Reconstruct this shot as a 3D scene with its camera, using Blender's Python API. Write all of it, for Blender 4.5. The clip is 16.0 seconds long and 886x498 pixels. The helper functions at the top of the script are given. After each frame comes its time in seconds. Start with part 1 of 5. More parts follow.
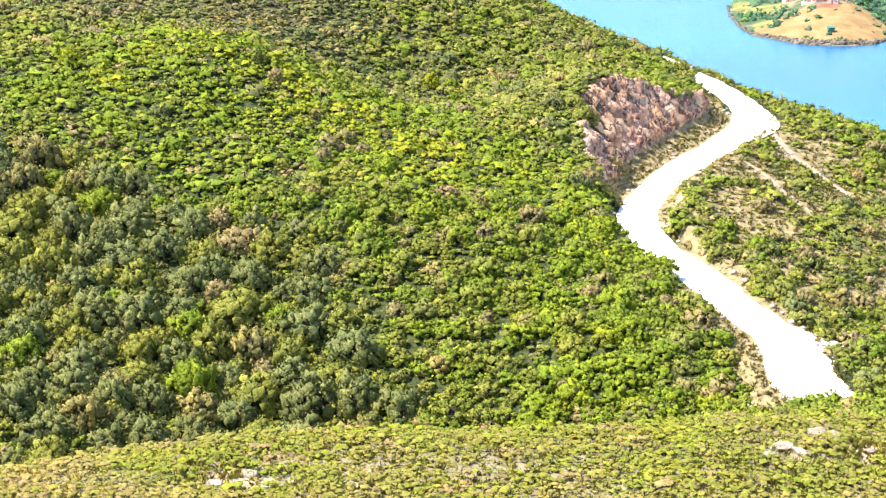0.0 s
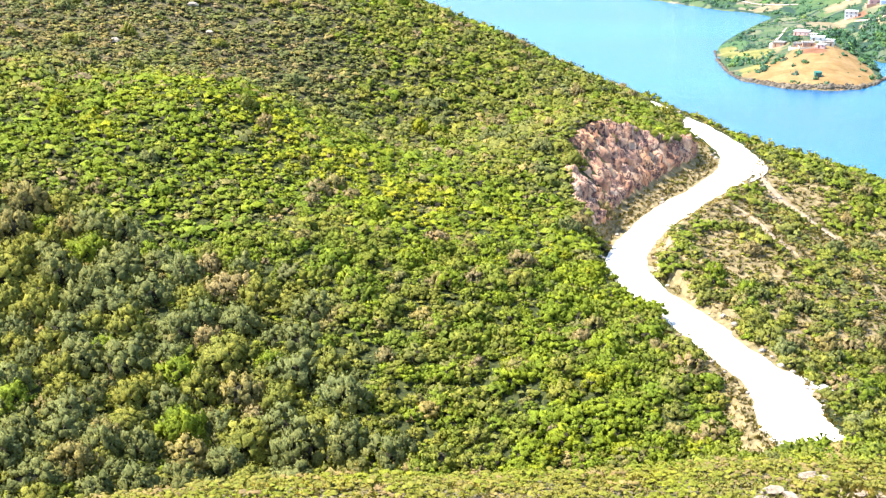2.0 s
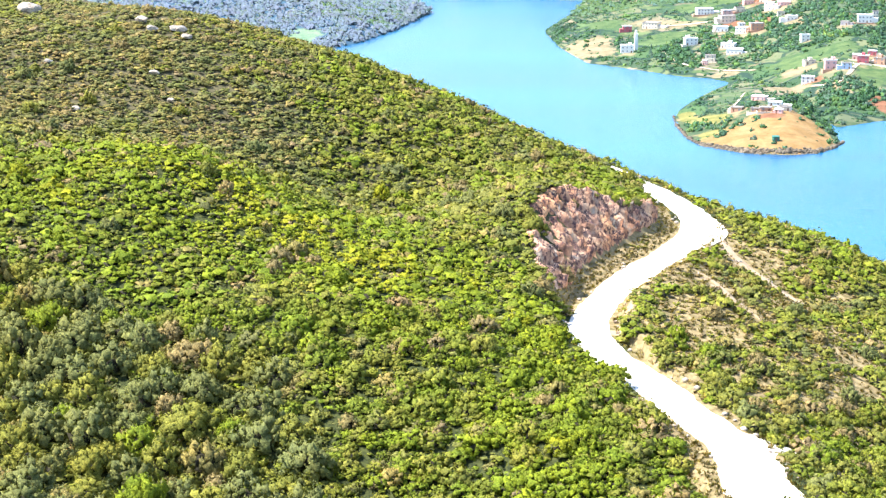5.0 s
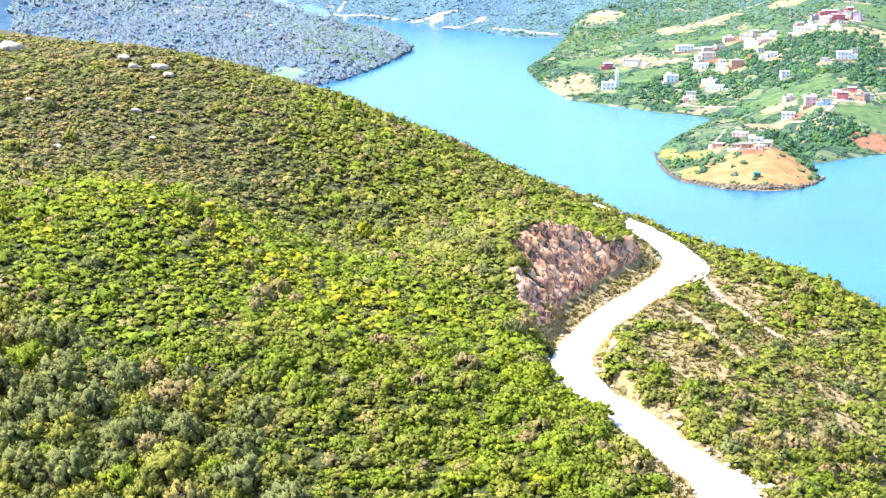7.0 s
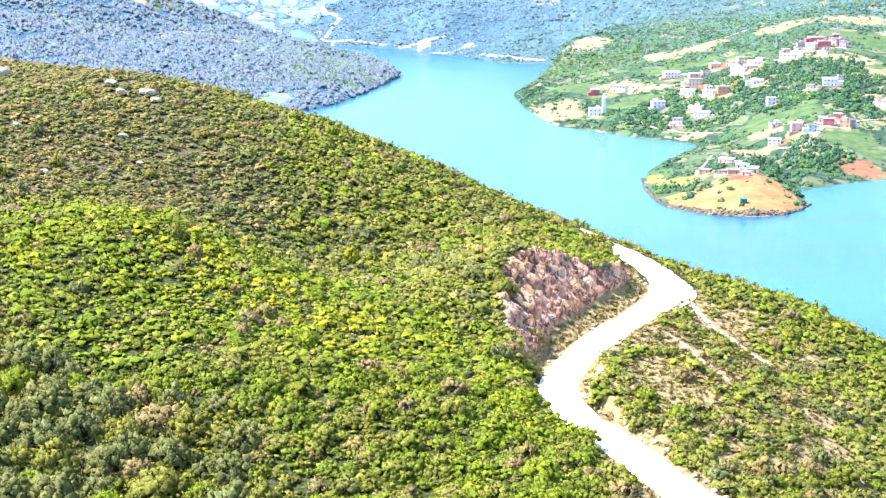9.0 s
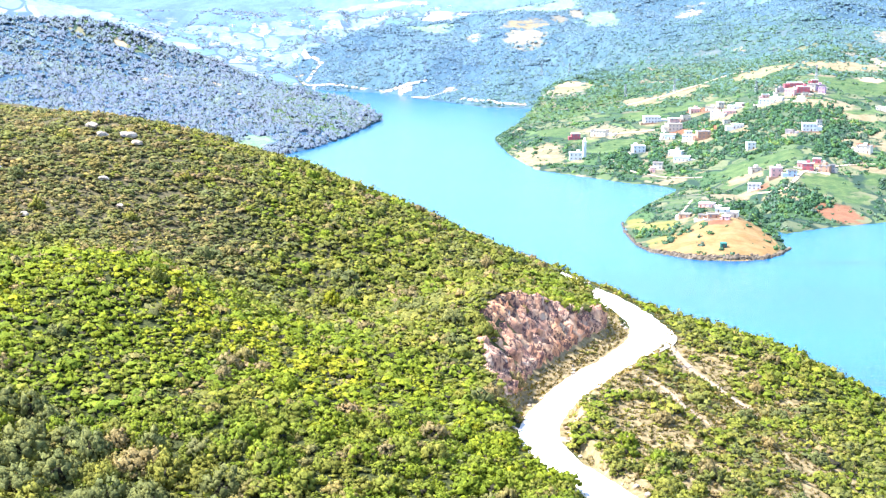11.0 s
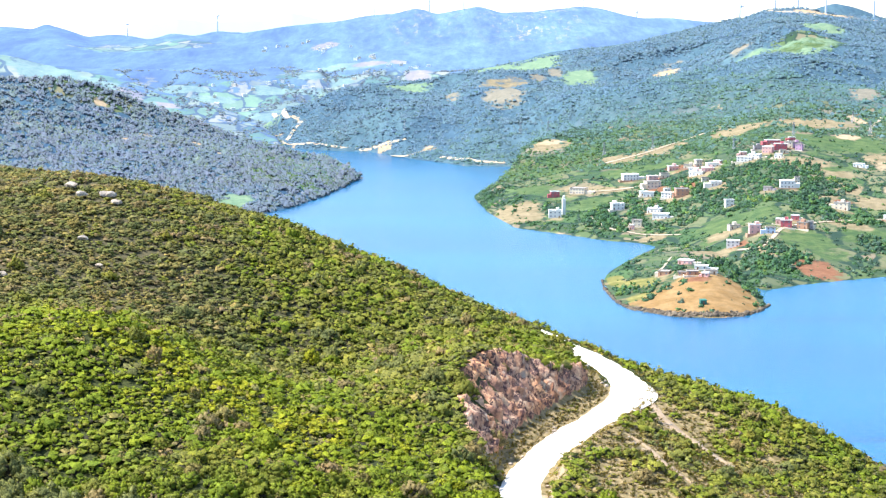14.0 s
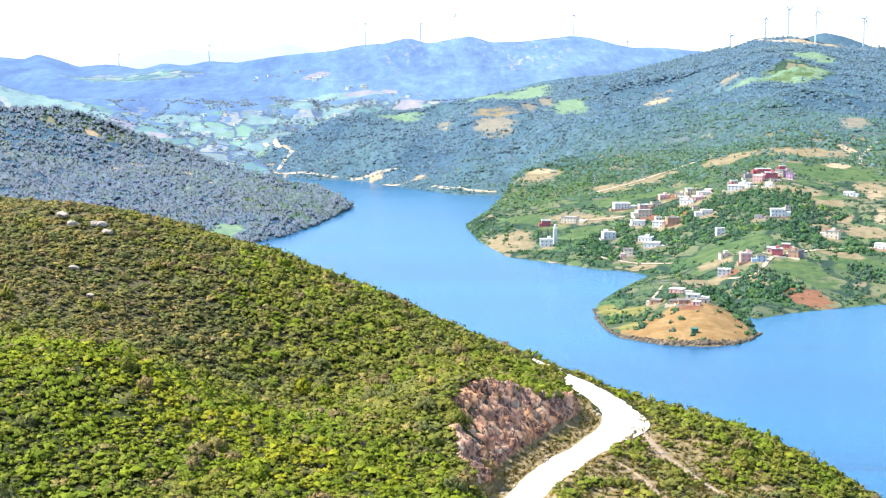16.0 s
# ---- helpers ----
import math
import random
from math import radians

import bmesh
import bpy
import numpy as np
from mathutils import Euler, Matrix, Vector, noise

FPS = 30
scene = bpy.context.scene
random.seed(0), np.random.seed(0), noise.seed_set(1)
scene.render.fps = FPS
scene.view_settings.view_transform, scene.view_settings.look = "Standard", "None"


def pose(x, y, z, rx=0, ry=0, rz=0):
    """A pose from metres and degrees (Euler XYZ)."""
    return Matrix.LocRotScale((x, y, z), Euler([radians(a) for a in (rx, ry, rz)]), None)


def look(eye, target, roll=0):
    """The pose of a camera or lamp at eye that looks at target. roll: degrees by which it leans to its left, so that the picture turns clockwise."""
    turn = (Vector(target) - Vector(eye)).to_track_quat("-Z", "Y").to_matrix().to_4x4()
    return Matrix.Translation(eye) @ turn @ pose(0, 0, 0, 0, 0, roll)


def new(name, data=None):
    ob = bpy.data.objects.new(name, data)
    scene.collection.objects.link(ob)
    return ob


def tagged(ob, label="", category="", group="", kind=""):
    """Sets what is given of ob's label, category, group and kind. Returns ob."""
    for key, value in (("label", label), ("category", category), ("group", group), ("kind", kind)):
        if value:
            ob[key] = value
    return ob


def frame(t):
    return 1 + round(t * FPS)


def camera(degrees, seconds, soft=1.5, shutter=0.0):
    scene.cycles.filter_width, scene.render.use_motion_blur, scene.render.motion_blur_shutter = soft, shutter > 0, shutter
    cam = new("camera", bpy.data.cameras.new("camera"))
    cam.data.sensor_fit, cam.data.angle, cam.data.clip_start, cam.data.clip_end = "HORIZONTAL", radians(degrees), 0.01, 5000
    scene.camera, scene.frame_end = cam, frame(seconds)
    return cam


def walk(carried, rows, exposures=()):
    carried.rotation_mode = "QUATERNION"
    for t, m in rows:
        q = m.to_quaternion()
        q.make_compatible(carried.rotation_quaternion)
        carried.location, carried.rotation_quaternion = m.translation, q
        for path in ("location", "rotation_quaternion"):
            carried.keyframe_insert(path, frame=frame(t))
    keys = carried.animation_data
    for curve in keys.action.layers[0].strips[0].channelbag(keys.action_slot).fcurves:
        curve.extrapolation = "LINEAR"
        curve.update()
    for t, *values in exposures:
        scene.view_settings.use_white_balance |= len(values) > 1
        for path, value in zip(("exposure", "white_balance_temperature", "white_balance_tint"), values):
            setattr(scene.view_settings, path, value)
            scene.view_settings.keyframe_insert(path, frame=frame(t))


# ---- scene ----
EYE = 183.0  # height of the viewpoint above the lake
cam = camera(30.77, 16.0, soft=1.3)
TURNS = [
    (0, 72.563, 0.02, 4.623),
    (0.5, 72.947, 0.04, 4.583),
    (1, 73.442, 0.069, 4.487),
    (1.5, 73.819, 0.081, 4.376),
    (2, 74.161, 0.076, 4.21),
    (2.5, 74.464, 0.06, 4.028),
    (3, 74.875, 0.104, 3.757),
    (3.5, 75.273, 0.078, 3.509),
    (4, 75.751, 0.089, 3.233),
    (6.5, 77.437, 0.2, 2.314),
    (7, 77.814, 0.205, 2.146),
    (7.5, 78.088, 0.191, 2.028),
    (8, 78.319, 0.173, 1.928),
    (8.5, 78.486, 0.121, 1.847),
    (9, 78.717, 0.044, 1.711),
    (11.5, 80.674, -0.23, 0.92),
    (12, 81.012, -0.205, 0.801),
    (12.5, 81.266, -0.151, 0.691),
    (13, 81.604, -0.148, 0.575),
    (13.5, 81.933, -0.102, 0.452),
    (14, 82.34, -0.065, 0.314),
    (14.5, 82.646, -0.047, 0.216),
    (15, 82.932, -0.018, 0.128),
    (15.5, 83.159, -0.018, 0.061),
    (16, 83.375, 0, 0),
]
walk(cam, [(t, pose(0, 0, EYE, rx, ry, rz)) for t, rx, ry, rz in TURNS],
     exposures=[(0.0, 1.85, 6400, 10), (3.0, 1.83, 6400, 10), (6.0, 1.9, 6250, 11), (9.0, 2.06, 6050, 13), (11.5, 2.06, 6000, 14), (12.5, 1.82, 6050, 13), (13.5, 1.53, 6150, 11), (14.5, 1.36, 6300, 10), (16.0, 1.32, 6350, 10)])

# ---- sky and sun ----
SUN_AZ, SUN_EL = radians(-88), radians(57)  # clockwise from straight ahead (+y), above the horizon
sky_world = bpy.data.worlds.new("sky")
scene.world = sky_world
sky_world.use_nodes = True
_t = sky_world.node_tree
_sky = _t.nodes.new("ShaderNodeTexSky")
_sky.sky_type, _sky.sun_disc = "NISHITA", False
_sky.sun_elevation, _sky.sun_rotation = SUN_EL, SUN_AZ
_sky.air_density, _sky.dust_density, _sky.ozone_density, _sky.altitude = 1.0, 0.6, 1.5, 200
_t.links.new(_sky.outputs[0], _t.nodes["Background"].inputs[0])
_t.nodes["Background"].inputs[1].default_value = 0.14
sun = new("sun", bpy.data.lights.new("sun", "SUN"))
sun.data.energy, sun.data.angle, sun.data.color = 4.6, radians(0.5), (1.0, 0.95, 0.86)
_d = Vector((math.sin(SUN_AZ) * math.cos(SUN_EL), math.cos(SUN_AZ) * math.cos(SUN_EL), math.sin(SUN_EL)))
sun.matrix_world = look(_d * 900, (0, 0, 0))

# ---- the lie of the land ----
# Control points of the near hill (x, y, z), placed at guessed ranges to fit the camera's view.
FRONT = [(-25, 63, 150.6), (-11, 69, 148.3), (3, 72, 147.5), (16, 73, 147.3), (-30, 76, 145.5), (-24, 83, 143.6), (-14, 89, 142.2), (0, 93, 141.5), (9, 97, 140.8), (19, 105, 138.6), (23, 106, 138.6)]
GULLY = [(-45, 96, 128), (-28, 103, 127), (-10, 107, 128.5), (5, 110, 131), (13, 113, 133)]
SPUR = [(-39, 111, 130.9), (-19, 123, 128.3), (0, 122, 129.9), (-48, 126, 134.2), (-35, 133, 131.9), (-20, 134, 131.9), (-5, 134, 132.6), (7, 130, 134.2), (-55, 147, 138.0), (-40, 151, 137.2), (-23, 151, 137.5), (-6, 150, 137.1), (5, 146, 135.3), (1, 161, 137.0), (-5, 172, 138.2), (-17, 181, 140.6), (-31, 186, 144.3), (-43, 189, 149.1), (-57, 181, 146.9)]
BACK = [(-1, 180, 138.8), (-16, 207, 137.3), (-32, 216, 143.0), (6, 200, 143.2), (3.6, 188, 141.7), (11.4, 203, 140.7), (16, 208.5, 137.9), (-73, 265, 159.2), (-64, 264, 159.2), (-54, 263, 158.0), (-31, 263, 151.9), (-8, 262, 143.8), (6, 256, 138.2), (16, 250, 134.8), (-58, 238, 154.6), (-41, 237, 150.6), (-16, 237, 144.5), (-52, 203, 147.8)]
EAST = [(28, 152, 132.0), (36, 176, 130.9), (31, 189, 132.0), (26, 130, 132.5), (32, 133, 130.0), (26, 202, 132.8), (30, 222, 133.6), (43, 218, 131.5), (62, 228, 119), (78, 190, 112), (62, 140, 117), (50, 112, 126), (70, 80, 128)]
OUTER = [(0, 0, 181.2), (0, 30, 165), (-40, 30, 168), (40, 25, 160), (-80, 60, 158), (-75, 100, 138), (-95, 150, 148), (-110, 220, 158), (-110, 270, 164), (-60, 310, 150), (-20, 310, 133), (15, 300, 115), (50, 280, 108), (-60, 420, 95), (20, 420, 60), (110, 260, 80), (-150, 350, 140), (0, -60, 184), (-100, -40, 178), (100, -40, 150), (130, 80, 95), (-200, 200, 150), (-180, 500, 50), (0, 560, 5), (200, 300, 20), (220, 100, 30)]
SPOTS = np.array(FRONT + GULLY + SPUR + BACK + EAST + OUTER, float)


def thin_plate(r2):
    return 0.5 * r2 * np.log(r2 + 1e-9)


def _solve_plate(p, stiff=2.0):
    n = len(p)
    d2 = ((p[:, None, :2] - p[None, :, :2]) ** 2).sum(-1)
    a = np.zeros((n + 3, n + 3))
    a[:n, :n] = thin_plate(d2) + stiff * np.eye(n)
    a[:n, n], a[:n, n + 1:] = 1, p[:, :2]
    a[n:, :n] = a[:n, n:].T
    return np.linalg.solve(a, np.r_[p[:, 2], 0, 0, 0])


PLATE = _solve_plate(SPOTS)


def plate_height(x, y):
    out = np.full(x.shape, PLATE[-3]) + PLATE[-2] * x + PLATE[-1] * y
    for w, (px, py, _) in zip(PLATE, SPOTS):
        out += w * thin_plate((x - px) ** 2 + (y - py) ** 2)
    return out


def value_noise(x, y, seed=0):
    """Smooth noise from -1 to 1 with a cell of one unit."""
    xi, yi = np.floor(x).astype(np.int64), np.floor(y).astype(np.int64)
    fx, fy = x - xi, y - yi
    fx, fy = fx * fx * (3 - 2 * fx), fy * fy * (3 - 2 * fy)

    def corner(a, b):
        h = (a * 374761393 + b * 668265263 + seed * 144269504) & 0x7FFFFFFF
        h = ((h ^ (h >> 13)) * 1274126177) & 0x7FFFFFFF
        return ((h ^ (h >> 16)) & 0xFFFF) / 32767.5 - 1
    return ((corner(xi, yi) * (1 - fx) + corner(xi + 1, yi) * fx) * (1 - fy)
            + (corner(xi, yi + 1) * (1 - fx) + corner(xi + 1, yi + 1) * fx) * fy)


def fractal(x, y, size, octaves=4, seed=0):
    out, amp = 0, 1.0
    for k in range(octaves):
        out = out + amp * value_noise(x / size, y / size, seed + k)
        size, amp = size / 2.03, amp * 0.5
    return out / 1.8


def thicket(x, y):
    """Weight of the tall thicket on the shaded flank of the near spur."""
    flank = np.clip((165 - 0.73 * (x + 50) - y + 5 * fractal(x, y, 11, 3, 29)) / 7, 0, 1)
    return flank * np.clip(2.2 * (1.2 - np.hypot((x + 46) / 32, (y - 134) / 32)), 0, 1)


def brow(x, y):
    """Weight of the thin brown scrub on the hilltop."""
    b = np.degrees(np.arctan2(x, y)) + 1.5 * fractal(x, y, 18, 3, 23)
    return np.clip((y - 198 + 6 * fractal(x, y, 15, 3, 27)) / 14, 0, 1) * np.clip((-6.8 - b) / 2.5, 0, 1)


# The dirt road: a level track round the hill.
ROAD_Z, ROAD_HALF = 134.0, 2.4
ROAD_BENDS = [(60, 120), (42, 114.5), (30, 113), (23, 115.5), (19.6, 121), (18.6, 131), (15.8, 140), (12.6, 149), (9.0, 158), (7.5, 166), (8.4, 175), (11.6, 185), (15.6, 195), (20.6, 206), (24.2, 217), (24.0, 229), (21.0, 241), (17.5, 251), (12, 265), (0, 285), (-30, 310)]


def smooth_line(points, step=0.5):
    p = np.array(points, float)
    p = np.vstack([2 * p[0] - p[1], p, 2 * p[-1] - p[-2]])
    out = []
    for a, b, c, d in zip(p, p[1:], p[2:], p[3:]):
        n = max(2, int(np.linalg.norm(c - b) / step))
        t = np.linspace(0, 1, n, endpoint=False)[:, None]
        out.append(0.5 * (2 * b + (c - a) * t + (2 * a - 5 * b + 4 * c - d) * t ** 2 + (3 * b - a - 3 * c + d) * t ** 3))
    return np.vstack(out + [p[-2:-1]])


ROAD_LINE = smooth_line(ROAD_BENDS)


def road_distance(x, y):
    best = np.full(x.shape, 1e9)
    for px, py in ROAD_LINE[::3]:
        best = np.minimum(best, (x - px) ** 2 + (y - py) ** 2)
    return np.sqrt(best)


# Crest and foot lines of the land round the lake: bearing (degrees), range, height.
EAST_BASE = [(-10.5, 2640, -8), (-7.7, 2619, 0), (-5.7, 2582, 0), (-4.9, 2529, 0), (-2.9, 2487, 0), (-1.3, 2328, 0), (0.3, 2228, 0), (0.7, 2200, 0), (0.8, 1789, 0), (1.3, 1641, 0), (2.3, 1508, 0), (3.4, 1479, 0), (5.4, 1425, 0), (6.8, 1406, 0), (8.4, 1348, 0), (10.4, 1214, 0), (11.1, 1159, 0), (12.3, 1191, 0), (15.5, 1254, 0), (18.9, 1308, 0)]
EAST_TOP = [(-10.5, 2950, -15), (-7.7, 2900, -5), (-7.1, 2850, 10), (-5.9, 2800, 47), (-4.5, 2830, 67), (-2.9, 2800, 80), (-1.7, 3000, 83), (0.3, 3200, 106), (2.7, 3300, 136), (5.9, 3300, 169), (9.0, 3250, 202), (10.2, 3250, 216), (10.9, 3250, 227), (12.1, 3230, 226), (13.2, 3210, 215), (14.4, 3200, 209), (15.3, 3200, 204), (18.6, 3200, 193)]
KNOB_TOP = [(11.3, 3400, 200), (12.1, 3400, 230), (12.7, 3400, 240), (13.1, 3400, 245), (13.8, 3400, 235), (14.6, 3400, 216), (15.3, 3400, 197)]
CAPE_BASE = [(5.4, 1191, 0), (5.5, 1151, 0), (5.9, 1097, 0), (6.4, 1069, 0), (8.0, 1044, 0), (9.4, 1044, 0), (10.4, 1053, 0), (11.0, 1073, 0), (11.3, 1097, 0)]
CAPE_TOP = [(5.4, 1213, -1), (5.6, 1219, 0.4), (6.4, 1233, 4), (7.4, 1186, 9), (8.4, 1154, 15), (9.4, 1117, 14), (10.4, 1121, 6), (11.0, 1106, 1), (11.3, 1106, -1)]
FAR_TOP = [(-19.0, 4300, 141), (-11.5, 4300, 146), (-9.6, 4300, 162), (-7.2, 4300, 174), (-5.7, 4300, 195), (-4.5, 4300, 210), (-3.3, 4300, 225), (-2.1, 4300, 231), (-1.3, 4300, 242), (-0.6, 4300, 231), (0.3, 4300, 245), (0.9, 4300, 251), (1.7, 4300, 235), (2.7, 4300, 245), (3.5, 4300, 254), (4.5, 4300, 263), (5.1, 4300, 257), (5.9, 4300, 239), (6.5, 4300, 230), (7.7, 4300, 224), (8.8, 4300, 212), (10.2, 4300, 202), (18.6, 4300, 169)]
LEFT_TOP = [(-18.9, 4700, 206), (-17.1, 4700, 199), (-15.3, 4700, 192), (-14.5, 4700, 186), (-14.0, 4700, 203), (-13.2, 4700, 183), (-12.5, 4700, 164), (-11.5, 4700, 175), (-10.5, 4700, 164), (-9.8, 4700, 180), (-9.0, 4700, 167), (-8.2, 4700, 177), (-6.8, 4700, 168), (-4.5, 4700, 134)]
HAZE_TOP = [(-11.7, 4880, 170), (-10.7, 4880, 198), (-9.6, 4880, 223), (-8.0, 4880, 211), (-6.6, 4880, 218), (-5.6, 4880, 238), (-4.9, 4880, 230), (-3.5, 4880, 193)]
FIELD_TOP = [(-18.9, 2950, 159), (-17.1, 2950, 154), (-15.3, 2950, 139), (-14.2, 2950, 123), (-12.5, 2950, 103), (-10.6, 2900, 78), (-9.0, 2850, 60), (-7.7, 2800, 44), (-6.7, 2700, 32), (-6.1, 2600, 12)]
MID_TOP = [(-19.0, 2350, 125), (-17.2, 2350, 122), (-15.3, 2350, 117), (-13.5, 2350, 113), (-12.5, 2350, 101), (-11.6, 2350, 89), (-10.4, 2350, 70), (-9.0, 2350, 53), (-7.7, 2350, 31), (-6.3, 2350, 16)]
WOOD_TOP = [(-19.0, 2050, 89), (-17.2, 2050, 84), (-15.4, 2050, 76), (-12.5, 2050, 59), (-9.6, 2080, 52), (-7.7, 2100, 43), (-5.7, 2140, 32), (-4.5, 2150, 20), (-3.7, 2080, 12), (-3.3, 1990, 5), (-3.2, 1980, 3)]
WOOD_BASE = [(-19.2, 1673, 0), (-15.5, 1640, 0), (-6.9, 1627, 0), (-5.7, 1692, 0), (-4.5, 1807, 0), (-3.7, 1926, 0), (-3.3, 2015, 0), (-3.2, 2015, 0)]
COVE_NEAR = [(0.71, 1777), (1.03, 1821), (1.53, 1881), (2.04, 1982), (2.44, 2095), (2.58, 2165)]
COVE_FAR = [(0.32, 2228), (0.71, 2228), (1.33, 2219), (2.04, 2210), (2.44, 2192), (2.58, 2174)]
FAR_FOOT = [(-25, 2850, 18), (25, 2850, 18)]
LEFT_FOOT = [(-25, 3350, 95), (25, 3350, 95)]
FIELD_FOOT = [(-25, 2420, 15), (25, 2420, 15)]
MID_FOOT = [(-25, 2060, 10), (25, 2060, 10)]
KNOB_FOOT = [(-25, 3230, 170), (25, 3230, 170)]


def rounded(bearing, line, column, spread):
    """A crest or foot line at the given bearings, with its corners rounded off."""
    p = np.array(line, float)
    g = np.arange(-24, 24, 0.05)
    v = np.interp(g, p[:, 0], p[:, column])
    k = np.exp(-(np.arange(-60, 61) * 0.05 / spread) ** 2)
    v = np.convolve(np.pad(v, 60, "edge"), k / k.sum(), "valid")
    return np.interp(bearing, g, v)


def landform(bearing, rng_, foot, top, back=0.3, power=1.0, shore=0.25):
    f, t = np.array(foot, float), np.array(top, float)
    fd, fz = np.interp(bearing, f[:, 0], f[:, 1]), np.interp(bearing, f[:, 0], f[:, 2])
    td, tz = rounded(bearing, top, 1, 0.9), rounded(bearing, top, 2, 0.12)
    foot_ = fd + (rounded(bearing, foot, 1, 1.1) - fd) * np.clip((rng_ - fd) / 500, 0, 1)
    td = np.maximum(td, fd + 5)
    s = np.clip((rng_ - foot_) / np.maximum(td - foot_, 5), 0, 1) ** power
    crest = np.clip((s - 0.55) / 0.45, 0, 1)
    z = fz + (tz * crest + rounded(bearing, top, 2, 0.7) * (1 - crest) - fz) * s
    z = np.where(rng_ < fd, fz - (fd - rng_) * shore, z)
    z = np.where(rng_ > td, tz - (rng_ - td) * back, z)
    off = np.maximum(t[0, 0] - bearing, 0) + np.maximum(bearing - t[-1, 0], 0)
    return z - off * 60


def cut_slope(x, y):
    """How steeply the hill was cut back above the road: gentler along the big bare face."""
    return np.where((x < 21) & (y > 170) & (y < 236), 1.0 + 0.5 * np.clip(np.abs(y - 196) / 30, 0, 1) ** 2, 2.0)


def cut_face(x, y, beyond):
    """Height of the hill cut back above the road: a strip of loose earth at its foot, then the steep face."""
    foot = np.where((x < 21) & (y > 170) & (y < 236), 2.5 * np.clip((y - 178) / 14, 0, 1), 0)
    return ROAD_Z + 0.38 * np.minimum(beyond, foot) + cut_slope(x, y) * np.maximum(beyond - foot, 0) + 0.25 * np.minimum(beyond, 3) * (foot == 0)


def in_cut(x, y, reach=0.0):
    """The bare face where the hill was cut back for the road."""
    beyond = np.maximum(road_distance(x, y) - ROAD_HALF - 0.7, 0)
    face = cut_face(x, y, beyond)
    return (x < 21) & (y > 173) & (y < 231) & (face < plate_height(x, y) + reach) & (beyond < 10 * np.clip((y - 170) / 20, 0.3, 1))


def range_height(x, y):
    """Height of the distant ranges beyond the head of the lake."""
    r, b = np.hypot(x, y), np.degrees(np.arctan2(x, y))
    b = b + 0.3 * fractal(x, y, 330, 3, 43)
    z = np.maximum.reduce([landform(b, r, FAR_FOOT, FAR_TOP, 0.3, 1.15), landform(b, r, LEFT_FOOT, LEFT_TOP, 0.3), landform(b, r, FIELD_FOOT, FIELD_TOP, 0.2)])
    z = np.where(r < 2400, -60, z)
    return z + np.clip(z / 25, 0, 1) * np.clip((r - 2400) / 700, 0, 1) * (13 * fractal(x, y, 300, 5, 3) - 22 * np.abs(fractal(x, y, 420, 3, 83)) + 6)


def ground_height(x, y, distance=True):
    """Height of the ground at arrays x, y, with or without the distant ranges."""
    x, y = np.asarray(x, float), np.asarray(y, float)
    r, b = np.hypot(x, y), np.degrees(np.arctan2(x, y))
    z = np.full(x.shape, -14.0)
    far = r > 700
    if far.any():
        bb, rr, xx, yy = b[far], r[far], x[far], y[far]
        bb = bb + 0.35 * fractal(xx, yy, 330, 3, 43) * np.clip((rr - 1500) / 900, 0, 1)
        bump = fractal(xx, yy, 260, 5, 3)
        forms = [landform(bb, rr, EAST_BASE, EAST_TOP, 0.3, 1.0), landform(bb, rr, KNOB_FOOT, KNOB_TOP, 0.3),
                 landform(bb, rr, CAPE_BASE, CAPE_TOP, 0.045, 0.55),
                 landform(bb, rr, MID_FOOT, MID_TOP, 0.25), landform(bb, rr, WOOD_BASE, WOOD_TOP, 0.2, 0.8)]
        zz = np.maximum.reduce(forms)
        cove = np.minimum(rr - np.interp(bb, *np.array(COVE_NEAR).T), np.interp(bb, *np.array(COVE_FAR).T) - rr)
        cove = cove - 90 * np.maximum(bb - COVE_NEAR[-1][0], 0) - 500 * np.maximum(0.6 - bb, 0)
        zz = np.minimum(zz, 0.22 * np.maximum(-cove, 0) + np.where(cove > 0, -0.1 * cove, 0))
        amp = np.clip(zz / 25, 0, 1) * (np.clip((rr - 1000) / 1500, 0.1, 1) * 11 + 26 * np.clip((rr - 1950) / 300, 0, 1) * np.clip((3150 - rr) / 250, 0, 1) * (bb > -6))
        z[far] = np.maximum(zz + amp * (bump - 1.3 * np.abs(fractal(xx, yy, 380, 3, 47)) + 0.35), -14)
        if distance:
            z[far] = np.maximum(z[far], range_height(xx, yy))
    near = (r < 640)
    if near.any():
        xx, yy = x[near], y[near]
        zz = plate_height(xx, yy) + 0.55 * fractal(xx, yy, 9, 3, 11)
        d = road_distance(xx, yy)
        edge = ROAD_HALF + 0.7 + 0.25 * value_noise(xx / 3, yy / 3, 5) + 1.2 * np.clip((136 - yy) / 18, 0, 1)
        zz = np.where(d < edge, ROAD_Z, zz)
        beyond = np.maximum(d - edge, 0)
        zz = np.minimum(zz, cut_face(xx, yy, beyond))
        zz = np.maximum(zz, ROAD_Z - 0.75 * beyond)
        fade = np.clip((640 - r[near]) / 120, 0, 1)
        z[near] = zz * fade - 14 * (1 - fade)
    return z

# ---- materials ----
def material(name, rough=0.8):
    m = bpy.data.materials.new(name)
    m.use_nodes = True
    p = m.node_tree.nodes["Principled BSDF"]
    p.inputs["Roughness"].default_value = rough
    p.inputs["Specular IOR Level"].default_value = 0.3
    return m, m.node_tree, p


